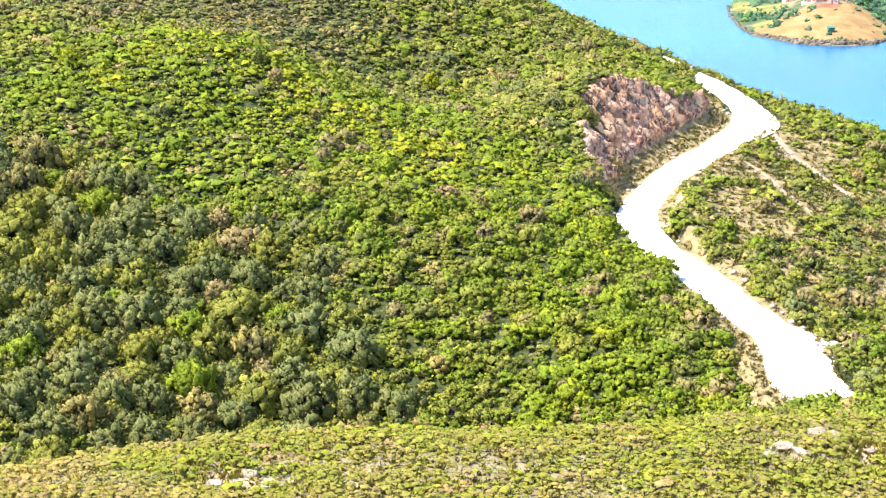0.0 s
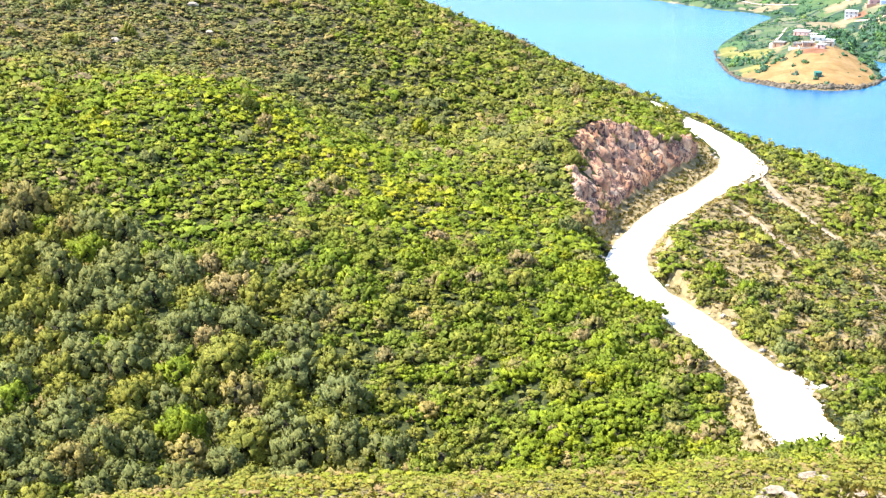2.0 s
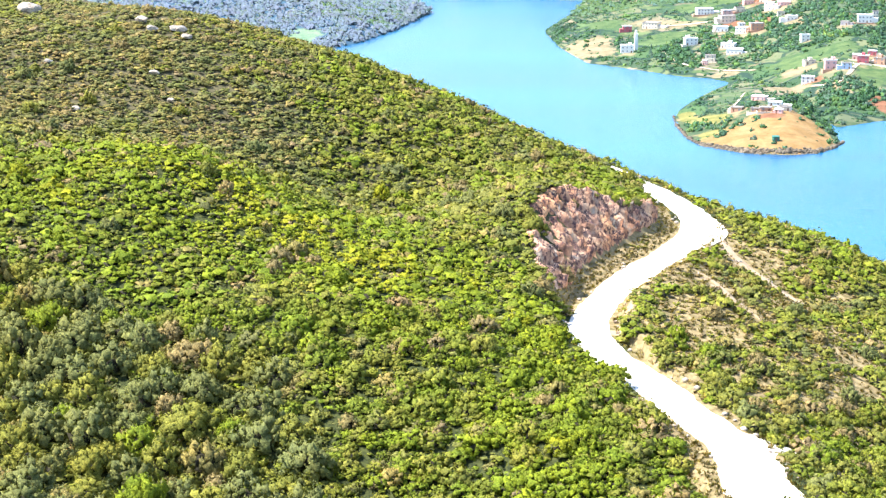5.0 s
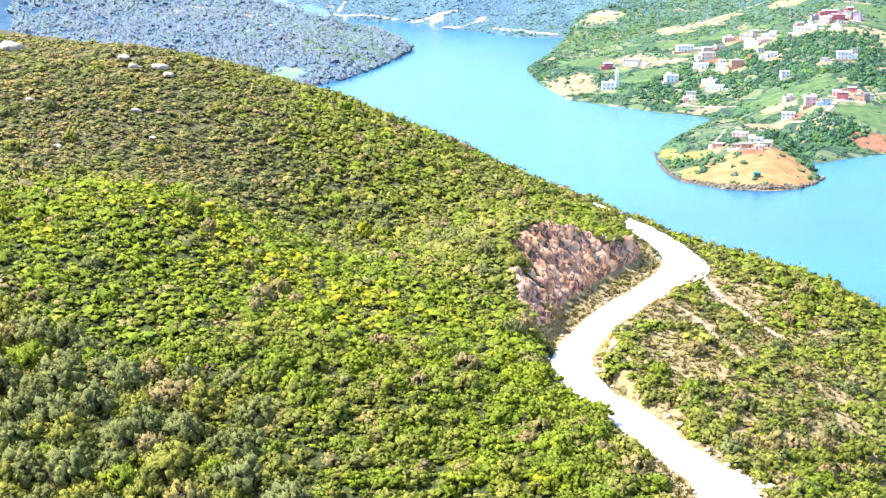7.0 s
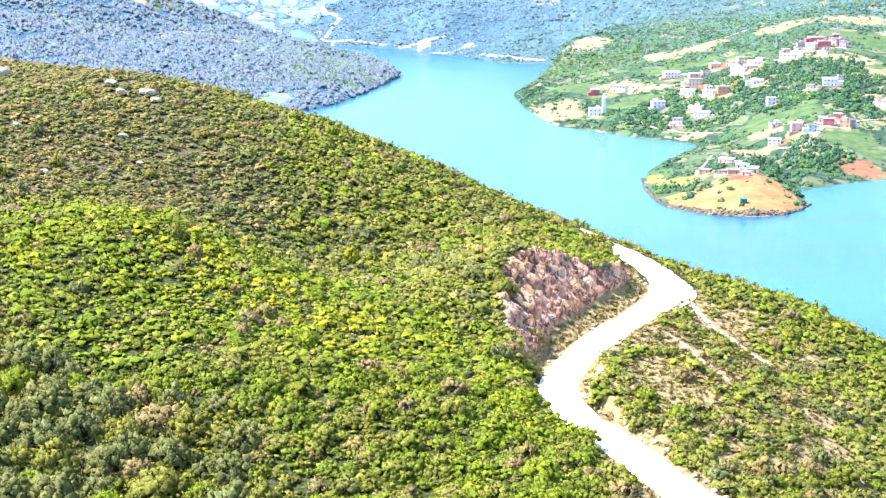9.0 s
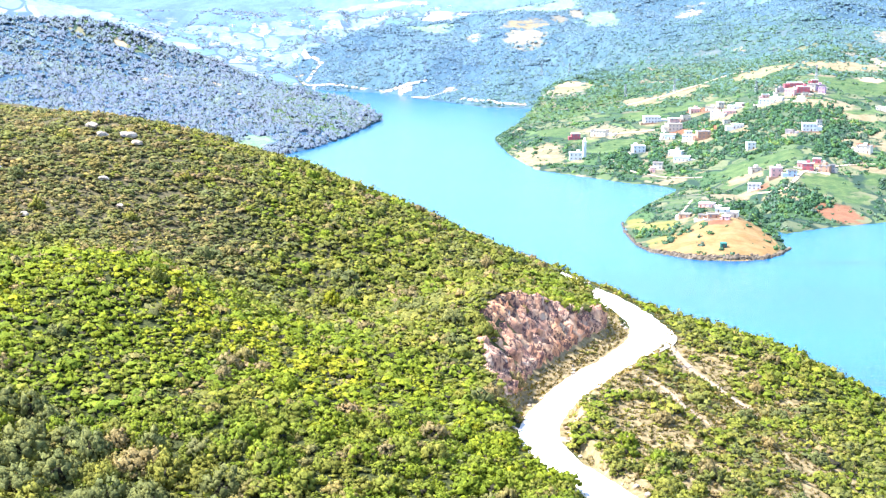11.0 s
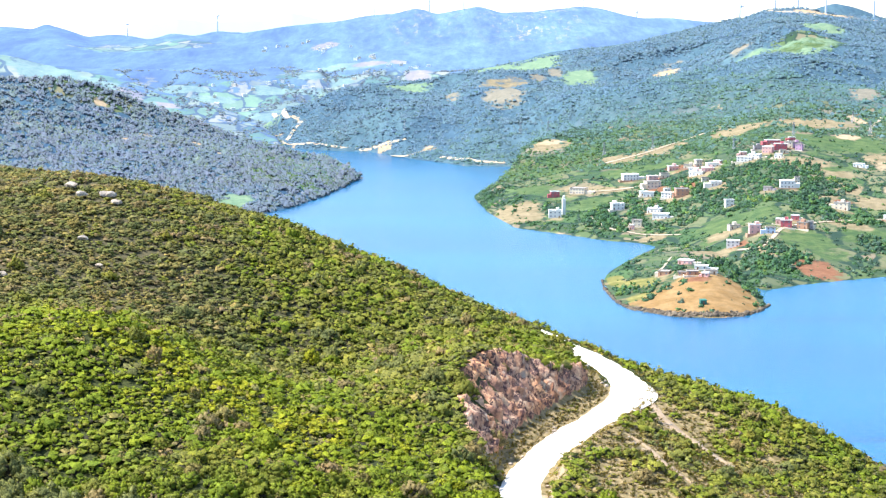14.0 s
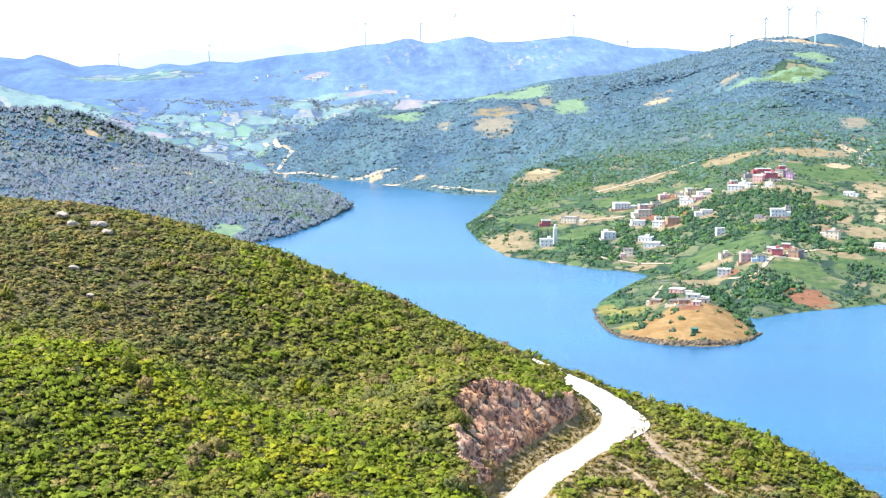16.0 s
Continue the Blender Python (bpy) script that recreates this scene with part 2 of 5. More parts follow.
def noise_node(t, scale, detail=4.0, vec=None, rough=0.55):
    n = t.nodes.new("ShaderNodeTexNoise")
    n.inputs["Scale"].default_value, n.inputs["Detail"].default_value, n.inputs["Roughness"].default_value = scale, detail, rough
    t.links.new(vec if vec else position(t), n.inputs["Vector"])
    return n.outputs["Fac"]


def position(t):
    g = t.nodes.get("where") or t.nodes.new("ShaderNodeNewGeometry")
    g.name = "where"
    return g.outputs["Position"]


def ramp(t, fac, stops):
    r = t.nodes.new("ShaderNodeValToRGB")
    e = r.color_ramp.elements
    while len(e) < len(stops):
        e.new(0.5)
    for k, (pos, col) in zip(e, stops):
        k.position, k.color = pos, (*col, 1)
    t.links.new(fac, r.inputs[0])
    return r.outputs[0]


def steps(t, fac, lo, hi):
    r = t.nodes.new("ShaderNodeMapRange")
    r.inputs[1].default_value, r.inputs[2].default_value = lo, hi
    t.links.new(fac, r.inputs[0])
    return r.outputs[0]


def mix(t, fac, a, b, mode="MIX"):
    m = t.nodes.new("ShaderNodeMix")
    m.data_type, m.blend_type = "RGBA", mode
    for sock, v in ((m.inputs[0], fac), (m.inputs[6], a), (m.inputs[7], b)):
        if isinstance(v, (int, float)):
            sock.default_value = v
        elif isinstance(v, tuple):
            sock.default_value = (*v, 1)
        else:
            t.links.new(v, sock)
    return m.outputs[2]


def attribute(t, name):
    a = t.nodes.new("ShaderNodeAttribute")
    a.attribute_name = name
    return a.outputs["Fac"]


def calc(t, op, a, b=0.0):
    m = t.nodes.new("ShaderNodeMath")
    m.operation = op
    for s, v in zip(m.inputs, (a, b)):
        if isinstance(v, (int, float)):
            s.default_value = v
        else:
            t.links.new(v, s)
    return m.outputs[0]


def bump(t, p, height, strength=0.5, dist=0.1):
    b = t.nodes.new("ShaderNodeBump")
    b.inputs["Strength"].default_value, b.inputs["Distance"].default_value = strength, dist
    t.links.new(height, b.inputs["Height"])
    t.links.new(b.outputs[0], p.inputs["Normal"])


def simple(name, col, rough=0.8, vary=0.15, scale=1.5, relief=0.3, metal=0.0):
    """A plain paint, plaster or stone with grain and stains at two scales."""
    m, t, p = material(name, rough)
    p.inputs["Metallic"].default_value = metal
    lo, hi = tuple(c * (1 - vary) for c in col), tuple(min(1, c * (1 + vary)) for c in col)
    big, fine = noise_node(t, scale, 3), noise_node(t, scale * 9, 3)
    c = mix(t, 0.35, ramp(t, big, [(0.3, lo), (0.7, hi)]), ramp(t, fine, [(0.3, lo), (0.7, hi)]))
    t.links.new(c, p.inputs["Base Color"])
    bump(t, p, fine, relief, 0.05)
    return m


def foliage_material(name, colours, through_=0.22, leaf=5.0, depth=1.0, vary=1.0):
    """Leaves: hue from each plant's own tint, with light and dark leaf clusters of the given fineness within it."""
    m, t, p = material(name, 0.65)
    p.inputs["Specular IOR Level"].default_value = 0.06
    tint = attribute(t, "tint")
    n = len(colours)
    base = ramp(t, tint, [(k / (n - 1), c) for k, c in enumerate(colours)])
    isl = t.nodes.new("ShaderNodeNewGeometry").outputs["Random Per Island"]
    base = mix(t, 1.0, base, ramp(t, isl, [(0.0, (1 - 0.28 * vary, 1 - 0.26 * vary, 1 - 0.26 * vary)), (0.6, (1.0, 1.0, 0.97)), (1.0, (1 + 0.28 * vary, 1 + 0.24 * vary, 1 + 0.14 * vary))]), "MULTIPLY")
    base = mix(t, steps(t, noise_node(t, leaf * 0.024, 4), 0.35, 0.7), base, mix(t, 1.0, base, (1.12, 1.02, 0.88), "MULTIPLY"))
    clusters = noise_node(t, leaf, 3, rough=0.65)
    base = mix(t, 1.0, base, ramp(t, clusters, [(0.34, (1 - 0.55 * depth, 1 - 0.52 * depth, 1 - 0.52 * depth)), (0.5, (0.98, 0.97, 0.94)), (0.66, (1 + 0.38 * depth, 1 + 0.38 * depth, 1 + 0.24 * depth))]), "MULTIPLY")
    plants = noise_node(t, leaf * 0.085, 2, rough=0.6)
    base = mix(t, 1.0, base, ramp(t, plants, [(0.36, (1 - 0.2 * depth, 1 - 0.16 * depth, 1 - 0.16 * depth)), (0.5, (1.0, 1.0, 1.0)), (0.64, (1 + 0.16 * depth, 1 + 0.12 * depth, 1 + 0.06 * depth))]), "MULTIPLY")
    # shade inside the bush, painted near black on its heart
    base = mix(t, attribute(t, "heart_shade"), base, (0.035, 0.032, 0.02))
    t.links.new(base, p.inputs["Base Color"])
    bump(t, p, clusters, 0.9, 0.6 / leaf)
    tr = t.nodes.new("ShaderNodeBsdfTranslucent")
    t.links.new(mix(t, 1.0, base, (1.3, 1.35, 0.6), "MULTIPLY"), tr.inputs[0])
    mx = t.nodes.new("ShaderNodeMixShader")
    mx.inputs[0].default_value = through_
    t.links.new(p.outputs[0], mx.inputs[1])
    t.links.new(tr.outputs[0], mx.inputs[2])
    t.links.new(mx.outputs[0], t.nodes["Material Output"].inputs[0])
    return m


# tint 0..1: grey-brown, dry tan-olive, grey-olive, dark olive, leaf green, fresh green, yellow-green
SCRUB = foliage_material("maquis_leaves", [(0.195, 0.15, 0.088), (0.212, 0.176, 0.062), (0.122, 0.138, 0.054), (0.162, 0.168, 0.034), (0.122, 0.166, 0.017), (0.155, 0.194, 0.014), (0.222, 0.226, 0.016)], 0.10, 5.5)
HEATH = foliage_material("dry_heath_leaves", [(0.225, 0.165, 0.085), (0.25, 0.20, 0.068), (0.20, 0.19, 0.042), (0.185, 0.21, 0.024), (0.25, 0.25, 0.03)], 0.2, 9.0, 0.6, 0.7)
TREE_LEAVES = foliage_material("tree_leaves", [(0.11, 0.165, 0.14), (0.065, 0.13, 0.10), (0.06, 0.14, 0.08), (0.095, 0.19, 0.07), (0.18, 0.25, 0.08)], 0.25, 0.55)
# these two carry the distance haze as blue painted into the leaf colours
FAR_LEAVES = foliage_material("hazed_oak_leaves", [(0.185, 0.228, 0.355), (0.17, 0.222, 0.345), (0.165, 0.228, 0.33), (0.175, 0.248, 0.315), (0.195, 0.272, 0.295)], 0.4, 0.4, 0.3, 0.35)
SLOPE_LEAVES = foliage_material("hazed_slope_scrub", [(0.13, 0.215, 0.335), (0.12, 0.212, 0.30), (0.112, 0.208, 0.235), (0.105, 0.192, 0.15), (0.105, 0.178, 0.085)], 0.35, 0.3, 0.35, 0.35)


def ground_material(name, haze_glow=None):
    m, t, p = material(name, 0.9)
    p.inputs["Specular IOR Level"].default_value = 0.1
    along = t.nodes.new("ShaderNodeMapping")     # drawn out along y so foreshortened blotches look round from the camera
    along.inputs["Scale"].default_value = (1.0, 0.22, 1.0)
    t.links.new(position(t), along.inputs[0])
    view_stretch = along.outputs[0]
    big, mid, fine = noise_node(t, 0.02, 5), noise_node(t, 0.35, 5), noise_node(t, 3.0, 4)
    scrub = mix(t, mid, ramp(t, big, [(0.3, (0.05, 0.088, 0.042)), (0.7, (0.08, 0.11, 0.05))]), (0.032, 0.058, 0.035))
    scrub = mix(t, steps(t, noise_node(t, 0.045, 6, rough=0.75), 0.52, 0.60), scrub, (0.14, 0.125, 0.06))
    scrub = mix(t, steps(t, noise_node(t, 0.028, 6, rough=0.7), 0.56, 0.64), scrub, (0.20, 0.15, 0.09))
    scrub = mix(t, steps(t, noise_node(t, 0.033, 6, rough=0.7), 0.40, 0.34), scrub, (0.075, 0.14, 0.035))
    near = mix(t, steps(t, noise_node(t, 2.2, 6, rough=0.8), 0.40, 0.60), (0.060, 0.068, 0.020), (0.018, 0.024, 0.010))
    near = mix(t, attribute(t, "brow"), near, mix(t, steps(t, noise_node(t, 1.4, 5), 0.35, 0.65), (0.060, 0.056, 0.028), (0.105, 0.088, 0.046)))
    # scrub beyond the village, with distance haze painted in as blue
    hazed_scrub = mix(t, steps(t, noise_node(t, 0.055, 8, view_stretch, 0.8), 0.38, 0.62), (0.042, 0.085, 0.108), (0.085, 0.148, 0.172))
    hazed_scrub = mix(t, steps(t, noise_node(t, 0.009, 5, view_stretch), 0.38, 0.62), hazed_scrub, mix(t, 1.0, hazed_scrub, (0.72, 0.78, 0.95), "MULTIPLY"))
    west = mix(t, 1.0, hazed_scrub, (0.8, 0.85, 0.95), "MULTIPLY")
    c = mix(t, attribute(t, "near"), mix(t, attribute(t, "west"), hazed_scrub, west), near)
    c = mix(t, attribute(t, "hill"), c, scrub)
    # patchwork of small fields
    v = t.nodes.new("ShaderNodeTexVoronoi")
    v.inputs["Scale"].default_value = 0.024 if haze_glow else 0.045
    mp = t.nodes.new("ShaderNodeMapping")
    mp.inputs["Scale"].default_value, mp.inputs["Rotation"].default_value = (1.0, 0.45, 0.0), (0, 0, 0.5)
    warp = t.nodes.new("ShaderNodeTexNoise")
    warp.inputs["Scale"].default_value, warp.inputs["Detail"].default_value = 0.012, 3
    t.links.new(position(t), warp.inputs["Vector"])
    shift = t.nodes.new("ShaderNodeVectorMath")
    shift.operation = "MULTIPLY_ADD"
    t.links.new(warp.outputs["Color"], shift.inputs[0])
    shift.inputs[1].default_value = (70, 70, 0)
    t.links.new(position(t), shift.inputs[2])
    t.links.new(shift.outputs[0], mp.inputs[0])
    t.links.new(mp.outputs[0], v.inputs["Vector"])
    sep = t.nodes.new("ShaderNodeSeparateColor")
    t.links.new(v.outputs["Color"], sep.inputs[0])
    plots = ramp(t, sep.outputs[0], [(0.0, (0.035, 0.075, 0.04)), (0.22, (0.085, 0.15, 0.055)), (0.4, (0.19, 0.19, 0.10)), (0.55, (0.05, 0.10, 0.05)), (0.75, (0.25, 0.205, 0.13)), (0.88, (0.13, 0.19, 0.07)), (1.0, (0.075, 0.135, 0.06))])
    if haze_glow:
        plots = mix(t, 1.0, plots, (0.8, 0.95, 0.9), "MULTIPLY")
    else:
        plots = mix(t, 1.0, plots, (0.74, 0.74, 0.80), "MULTIPLY")
    hedge = t.nodes.new("ShaderNodeTexVoronoi")
    hedge.feature = "DISTANCE_TO_EDGE"
    hedge.inputs["Scale"].default_value = 0.024 if haze_glow else 0.045
    t.links.new(mp.outputs[0], hedge.inputs["Vector"])
    plots = mix(t, steps(t, calc(t, "ADD", hedge.outputs["Distance"], calc(t, "MULTIPLY", noise_node(t, 0.05, 4), 0.10)), 0.13, 0.09), plots, (0.025, 0.05, 0.035))
    w = calc(t, "ADD", attribute(t, "plots"), calc(t, "MULTIPLY", calc(t, "SUBTRACT", noise_node(t, 0.02, 6, rough=0.75), 0.55), 2.2))
    c = mix(t, steps(t, w, 0.45, 0.55), c, plots)
    # first two: far green and tan fields, paled in colour to stand for haze
    for nm, cols in (("hazed_meadow", ((0.11, 0.185, 0.12), (0.165, 0.235, 0.15)) if not haze_glow else ((0.09, 0.16, 0.10), (0.13, 0.19, 0.12))), ("hazed_fallow", ((0.15, 0.145, 0.115), (0.20, 0.185, 0.15)) if not haze_glow else ((0.15, 0.135, 0.10), (0.19, 0.165, 0.125))), ("olive", ((0.13, 0.13, 0.04), (0.20, 0.185, 0.065))), ("green", ((0.045, 0.086, 0.036), (0.088, 0.128, 0.05))), ("dry", ((0.165, 0.138, 0.08), (0.245, 0.20, 0.125))), ("bank", ((0.13, 0.105, 0.048), (0.31, 0.235, 0.125))), ("straw", ((0.205, 0.125, 0.05), (0.26, 0.17, 0.08))), ("soil", ((0.15, 0.07, 0.04), (0.20, 0.10, 0.06))),
                     ("pale", ((0.28, 0.21, 0.13), (0.37, 0.29, 0.20)))):
        grain = 12.0 if nm == "bank" else 1.0
        col = mix(t, steps(t, noise_node(t, 0.09 * grain, 5), 0.35, 0.65), *cols)
        col = mix(t, 0.5, col, mix(t, 1.0, col, ramp(t, noise_node(t, 0.22 * grain, 6, rough=0.7), [(0.3, (0.45, 0.5, 0.5)), (0.7, (1.45, 1.35, 1.2))]), "MULTIPLY"))
        w = calc(t, "ADD", attribute(t, nm), calc(t, "MULTIPLY", calc(t, "SUBTRACT", noise_node(t, 0.05, 9, rough=0.72), 0.5), 1.9))
        c = mix(t, steps(t, w, 0.40, 0.62), c, col)
    t.links.new(c, p.inputs["Base Color"])
    bump(t, p, calc(t, "ADD", mid, calc(t, "MULTIPLY", fine, 0.3)), 0.5, 0.4)
    if haze_glow:
        c = mix(t, 1.0, c, ramp(t, noise_node(t, 0.012, 7, view_stretch, 0.7), [(0.36, (0.62, 0.66, 0.72)), (0.62, (1.25, 1.22, 1.15))]), "MULTIPLY")
        stone = steps(t, noise_node(t, 0.05, 7, view_stretch, 0.8), 0.54, 0.64)
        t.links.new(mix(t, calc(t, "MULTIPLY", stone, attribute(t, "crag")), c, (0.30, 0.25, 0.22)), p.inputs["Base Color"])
        # blue emission added over the ranges in place of haze
        p.inputs["Emission Color"].default_value, p.inputs["Emission Strength"].default_value = (*haze_glow, 1), 1.0
    return m


def stretched(t):
    w = t.nodes.new("ShaderNodeMapping")
    w.inputs["Scale"].default_value = (0.25, 1.0, 1.0)
    t.links.new(position(t), w.inputs[0])
    return w.outputs[0]


def water_material():
    m, t, p = material("lake_water", 0.22)
    c = mix(t, steps(t, noise_node(t, 0.006, 4, stretched(t)), 0.35, 0.65), (0.004, 0.076, 0.18), (0.006, 0.108, 0.22))
    gust = t.nodes.new("ShaderNodeMapping")       # long streaks ruffled by the wind
    gust.inputs["Scale"].default_value, gust.inputs["Rotation"].default_value = (0.12, 1.0, 1.0), (0, 0, 0.06)
    t.links.new(position(t), gust.inputs[0])
    c = mix(t, steps(t, noise_node(t, 0.022, 5, gust.outputs[0], 0.6), 0.60, 0.72), c, (0.004, 0.05, 0.145))
    t.links.new(c, p.inputs["Base Color"])
    p.inputs["Specular IOR Level"].default_value = 0.72
    w = t.nodes.new("ShaderNodeMapping")
    w.inputs["Scale"].default_value = (0.35, 1.0, 1.0)
    t.links.new(position(t), w.inputs[0])
    ripples = calc(t, "ADD", noise_node(t, 0.6, 3, w.outputs[0]), noise_node(t, 0.09, 3, w.outputs[0]))
    bump(t, p, ripples, 0.35, 0.6)
    return m


GROUND, WATER = ground_material("hill_ground"), water_material()
DISTANCE = ground_material("hazed_distant_hills", (0.06, 0.088, 0.20))


def road_material():
    m, t, p = material("pale_dirt_road", 0.95)
    c = mix(t, noise_node(t, 0.4, 5), (0.72, 0.65, 0.54), (0.86, 0.81, 0.72))
    c = mix(t, steps(t, noise_node(t, 5.0, 4), 0.5, 0.75), c, (0.62, 0.55, 0.45))
    t.links.new(c, p.inputs["Base Color"])
    bump(t, p, noise_node(t, 4.0, 5), 0.4, 0.08)
    return m


ROAD = road_material()


# ---- mesh helpers ----
def mesh_from(name, verts, faces, mats, tints=None, smooth=False, which=None):
    """A mesh from an array of places and an array of triangles or quads."""
    verts, faces = np.asarray(verts, np.float32), np.asarray(faces, np.int32)
    me = bpy.data.meshes.new(name)
    k = faces.shape[1]
    me.vertices.add(len(verts))
    me.vertices.foreach_set("co", verts.ravel())
    me.loops.add(faces.size)
    me.loops.foreach_set("vertex_index", faces.ravel())
    me.polygons.add(len(faces))
    me.polygons.foreach_set("loop_start", np.arange(0, faces.size, k, dtype=np.int32))
    for m in mats:
        me.materials.append(m)
    if which is not None:
        me.polygons.foreach_set("material_index", np.asarray(which, np.int32))
    if smooth:
        me.polygons.foreach_set("use_smooth", np.ones(len(faces), bool))
    for nm, values in (tints or {}).items():
        a = me.attributes.new(nm, "FLOAT", "POINT")
        a.data.foreach_set("value", np.asarray(values, np.float32))
    me.update(calc_edges=True)
    me.validate()
    return me


def part(name, bm, mat, parent, label=""):
    me = bpy.data.meshes.new(name)
    bm.to_mesh(me)
    bm.free()
    me.materials.append(mat)
    ob = new(name, me)
    if parent:
        ob.parent = parent
    if label:
        tagged(ob, label)
    return ob


def box(bm, lo, hi, m=None):
    made = bmesh.ops.create_cube(bm, size=1.0)["verts"]
    for v in made:
        v.co = Vector([(a + b) / 2 + c * (b - a) for a, b, c in zip(lo, hi, v.co)])
        if m is not None:
            v.co = m @ v.co
    return made


# ---- ground ----
def patch(x, y, spots, wild=35):
    """Weight of blots given as (x, y, half-length, half-width, turn in degrees), each turned a little more at will."""
    w = np.zeros(x.shape)
    wx, wy = fractal(x, y, 60, 3, 101), fractal(x, y, 60, 3, 107)
    for px, py, a, b, turn in spots:
        turn = turn + wild * math.sin(px * 0.7 + py)
        c, s = math.cos(radians(turn)), math.sin(radians(turn))
        k = 0.35 * min(a, b)
        ux, uy = x - px + k * wx, y - py + k * wy
        u, v = np.abs((ux * c + uy * s) / a), np.abs((-ux * s + uy * c) / b)
        w = np.maximum(w, np.clip(1.5 - (u ** 3 + v ** 3) ** (1 / 3), 0, 1))
    return w


PLOT_LAND = [(100, 3060, 90, 170, -2), (560, 2560, 60, 60, -12), (-699, 2800, 91, 445, 14), (-505, 2276, 74, 263, 13), (-479, 3011, 128, 217, 9), (-336, 3156, 123, 130, 6), (-263, 3361, 106, 85, 4), (-145, 3347, 106, 79, 2), (-28, 3333, 58, 94, 0), (-368, 2886, 82, 68, 7), (-766, 4035, 159, 188, 11), (-201, 3118, 66, 55, 4)]
GREEN_LAND = [(292, 1317, 18, 42, -12), (239, 1395, 22, 27, -10), (349, 1332, 22, 28, -15), (203, 1768, 44, 19, -7), (435, 1752, 51, 50, -14), (113, 1827, 32, 17, -4), (85, 1711, 24, 22, -3), (537, 2541, 82, 33, -12), (269, 1396, 20, 19, -11), (370, 1602, 17, 12, -13), (146, 1611, 17, 26, -5), (-292, 2933, 31, 46, 6), (-312, 2588, 37, 5, 7)]
DRY_LAND = [(67, 1577, 21, 43, -2), (123, 1988, 27, 22, -4), (200, 1858, 36, 15, -6), (335, 1885, 30, 27, -10), (356, 1629, 20, 21, -12), (434, 1887, 31, 43, -13), (566, 2213, 19, 69, -14), (375, 1506, 10, 19, -14), (208, 1286, 12, 25, -9), (135, 1696, 30, 13, -5), (86, 2703, 36, 75, -2), (183, 1415, 9, 11, -7), (236, 1266, 10, 11, -11), (340, 1363, 20, 11, -14), (382, 1583, 15, 16, -14)]
SOIL_LAND = [(279, 1213, 17, 27, -13), (239, 1311, 9, 8, -10), (242, 1736, 12, 15, -8), (206, 1638, 13, 15, -7), (238, 1627, 10, 13, -8), (170, 1110, 10, 8, -9), (356, 1452, 12, 13, -14)]
KNOLL = [(166, 1062, 33, 32, -9), (148, 1083, 17, 32, -8), (184, 1088, 19, 26, -10)]
PALE_LAND = [(439, 1801, 14, 18, -14), (485, 1925, 8, 38, -14), (-252, 2574, 9, 11, 6), (124, 2009, 14, 11, -4), (708, 3102, 67, 30, -13), (369, 2771, 25, 23, -8), (-33, 2415, 12, 13, 1), (-103, 2457, 14, 8, 2)]
NEAR_DRY = [(14.5, 131.0, 0.7, 5.8, -6), (15.4, 123.2, 0.6, 2.4, -7), (17.2, 211.2, 1.9, 2.1, -5), (10.9, 186.8, 2.3, 4.2, -3), (17.1, 160.4, 2.3, 4.0, -6), (24.5, 178.6, 2.5, 4.8, -8), (15.1, 172.0, 1.2, 2.4, -5), (25.0, 136.7, 0.7, 1.5, -10), (21.7, 131.0, 0.7, 1.8, -9), (40.9, 218.8, 2.3, 2.4, -11)]
NEAR_STONES = [(26.8, 206.4, 0.6, 1.9, -7), (28.0, 204.0, 0.6, 1.4, -8), (29.1, 201.4, 0.6, 2.1, -8), (30.5, 198.0, 0.6, 3.4, -9), (31.4, 192.5, 0.6, 3.3, -9), (32.9, 188.9, 0.6, 2.1, -10), (22.4, 195.5, 0.5, 4.2, -7), (22.2, 181.0, 0.4, 3.2, -7), (-16.0, 71.5, 1.8, 1.8, 12), (17.0, 84.0, 1.6, 1.8, -11), (12.2, 80.8, 1.3, 0.9, -8), (14.8, 86.4, 1.4, 0.8, -8), (26.1, 210.5, 0.9, 2.8, -7), (10.5, 166.8, 0.7, 3.0, -4)]
BANK = [(28, 178, 13, 32, -8), (25.5, 127, 3.0, 1.2, -8)]

FAR_GREEN = [(477, 2599, 33, 13, -10), (537, 2539, 50, 47, -12), (586, 2562, 20, 26, -13), (163, 3099, 49, 150, -3), (91, 3130, 51, 130, -2), (217, 2808, 32, 67, -4), (-84, 2856, 45, 34, 2), (-334, 2849, 44, 120, 7), (-706, 2789, 56, 58, 14), (-613, 2764, 45, 51, 13), (-541, 3196, 57, 22, 10), (-468, 3154, 45, 19, 8), (-503, 2686, 29, 34, 11), (-262, 3349, 65, 39, 4), (-215, 3540, 75, 34, 3), (-354, 3222, 46, 27, 6), (-226, 1670, 20, 38, 8), (610, 2668, 38, 45, -13), (-276, 3233, 46, 28, 5)]
FAR_TAN = [(87, 2580, 36, 90, -2), (1, 2695, 12, 48, 0), (-69, 3344, 28, 91, 1), (148, 2796, 15, 36, -3), (181, 2867, 15, 46, -4), (534, 2100, 19, 48, -14), (469, 1894, 12, 53, -14), (471, 2643, 19, 18, -10), (387, 2831, 30, 10, -8), (111, 1969, 29, 26, -3), (-546, 2740, 25, 47, 11), (-473, 2707, 21, 20, 10), (-178, 3547, 37, 23, 3), (-117, 3554, 17, 27, 2), (-301, 3850, 30, 43, 4), (462, 1976, 16, 12, -13)]
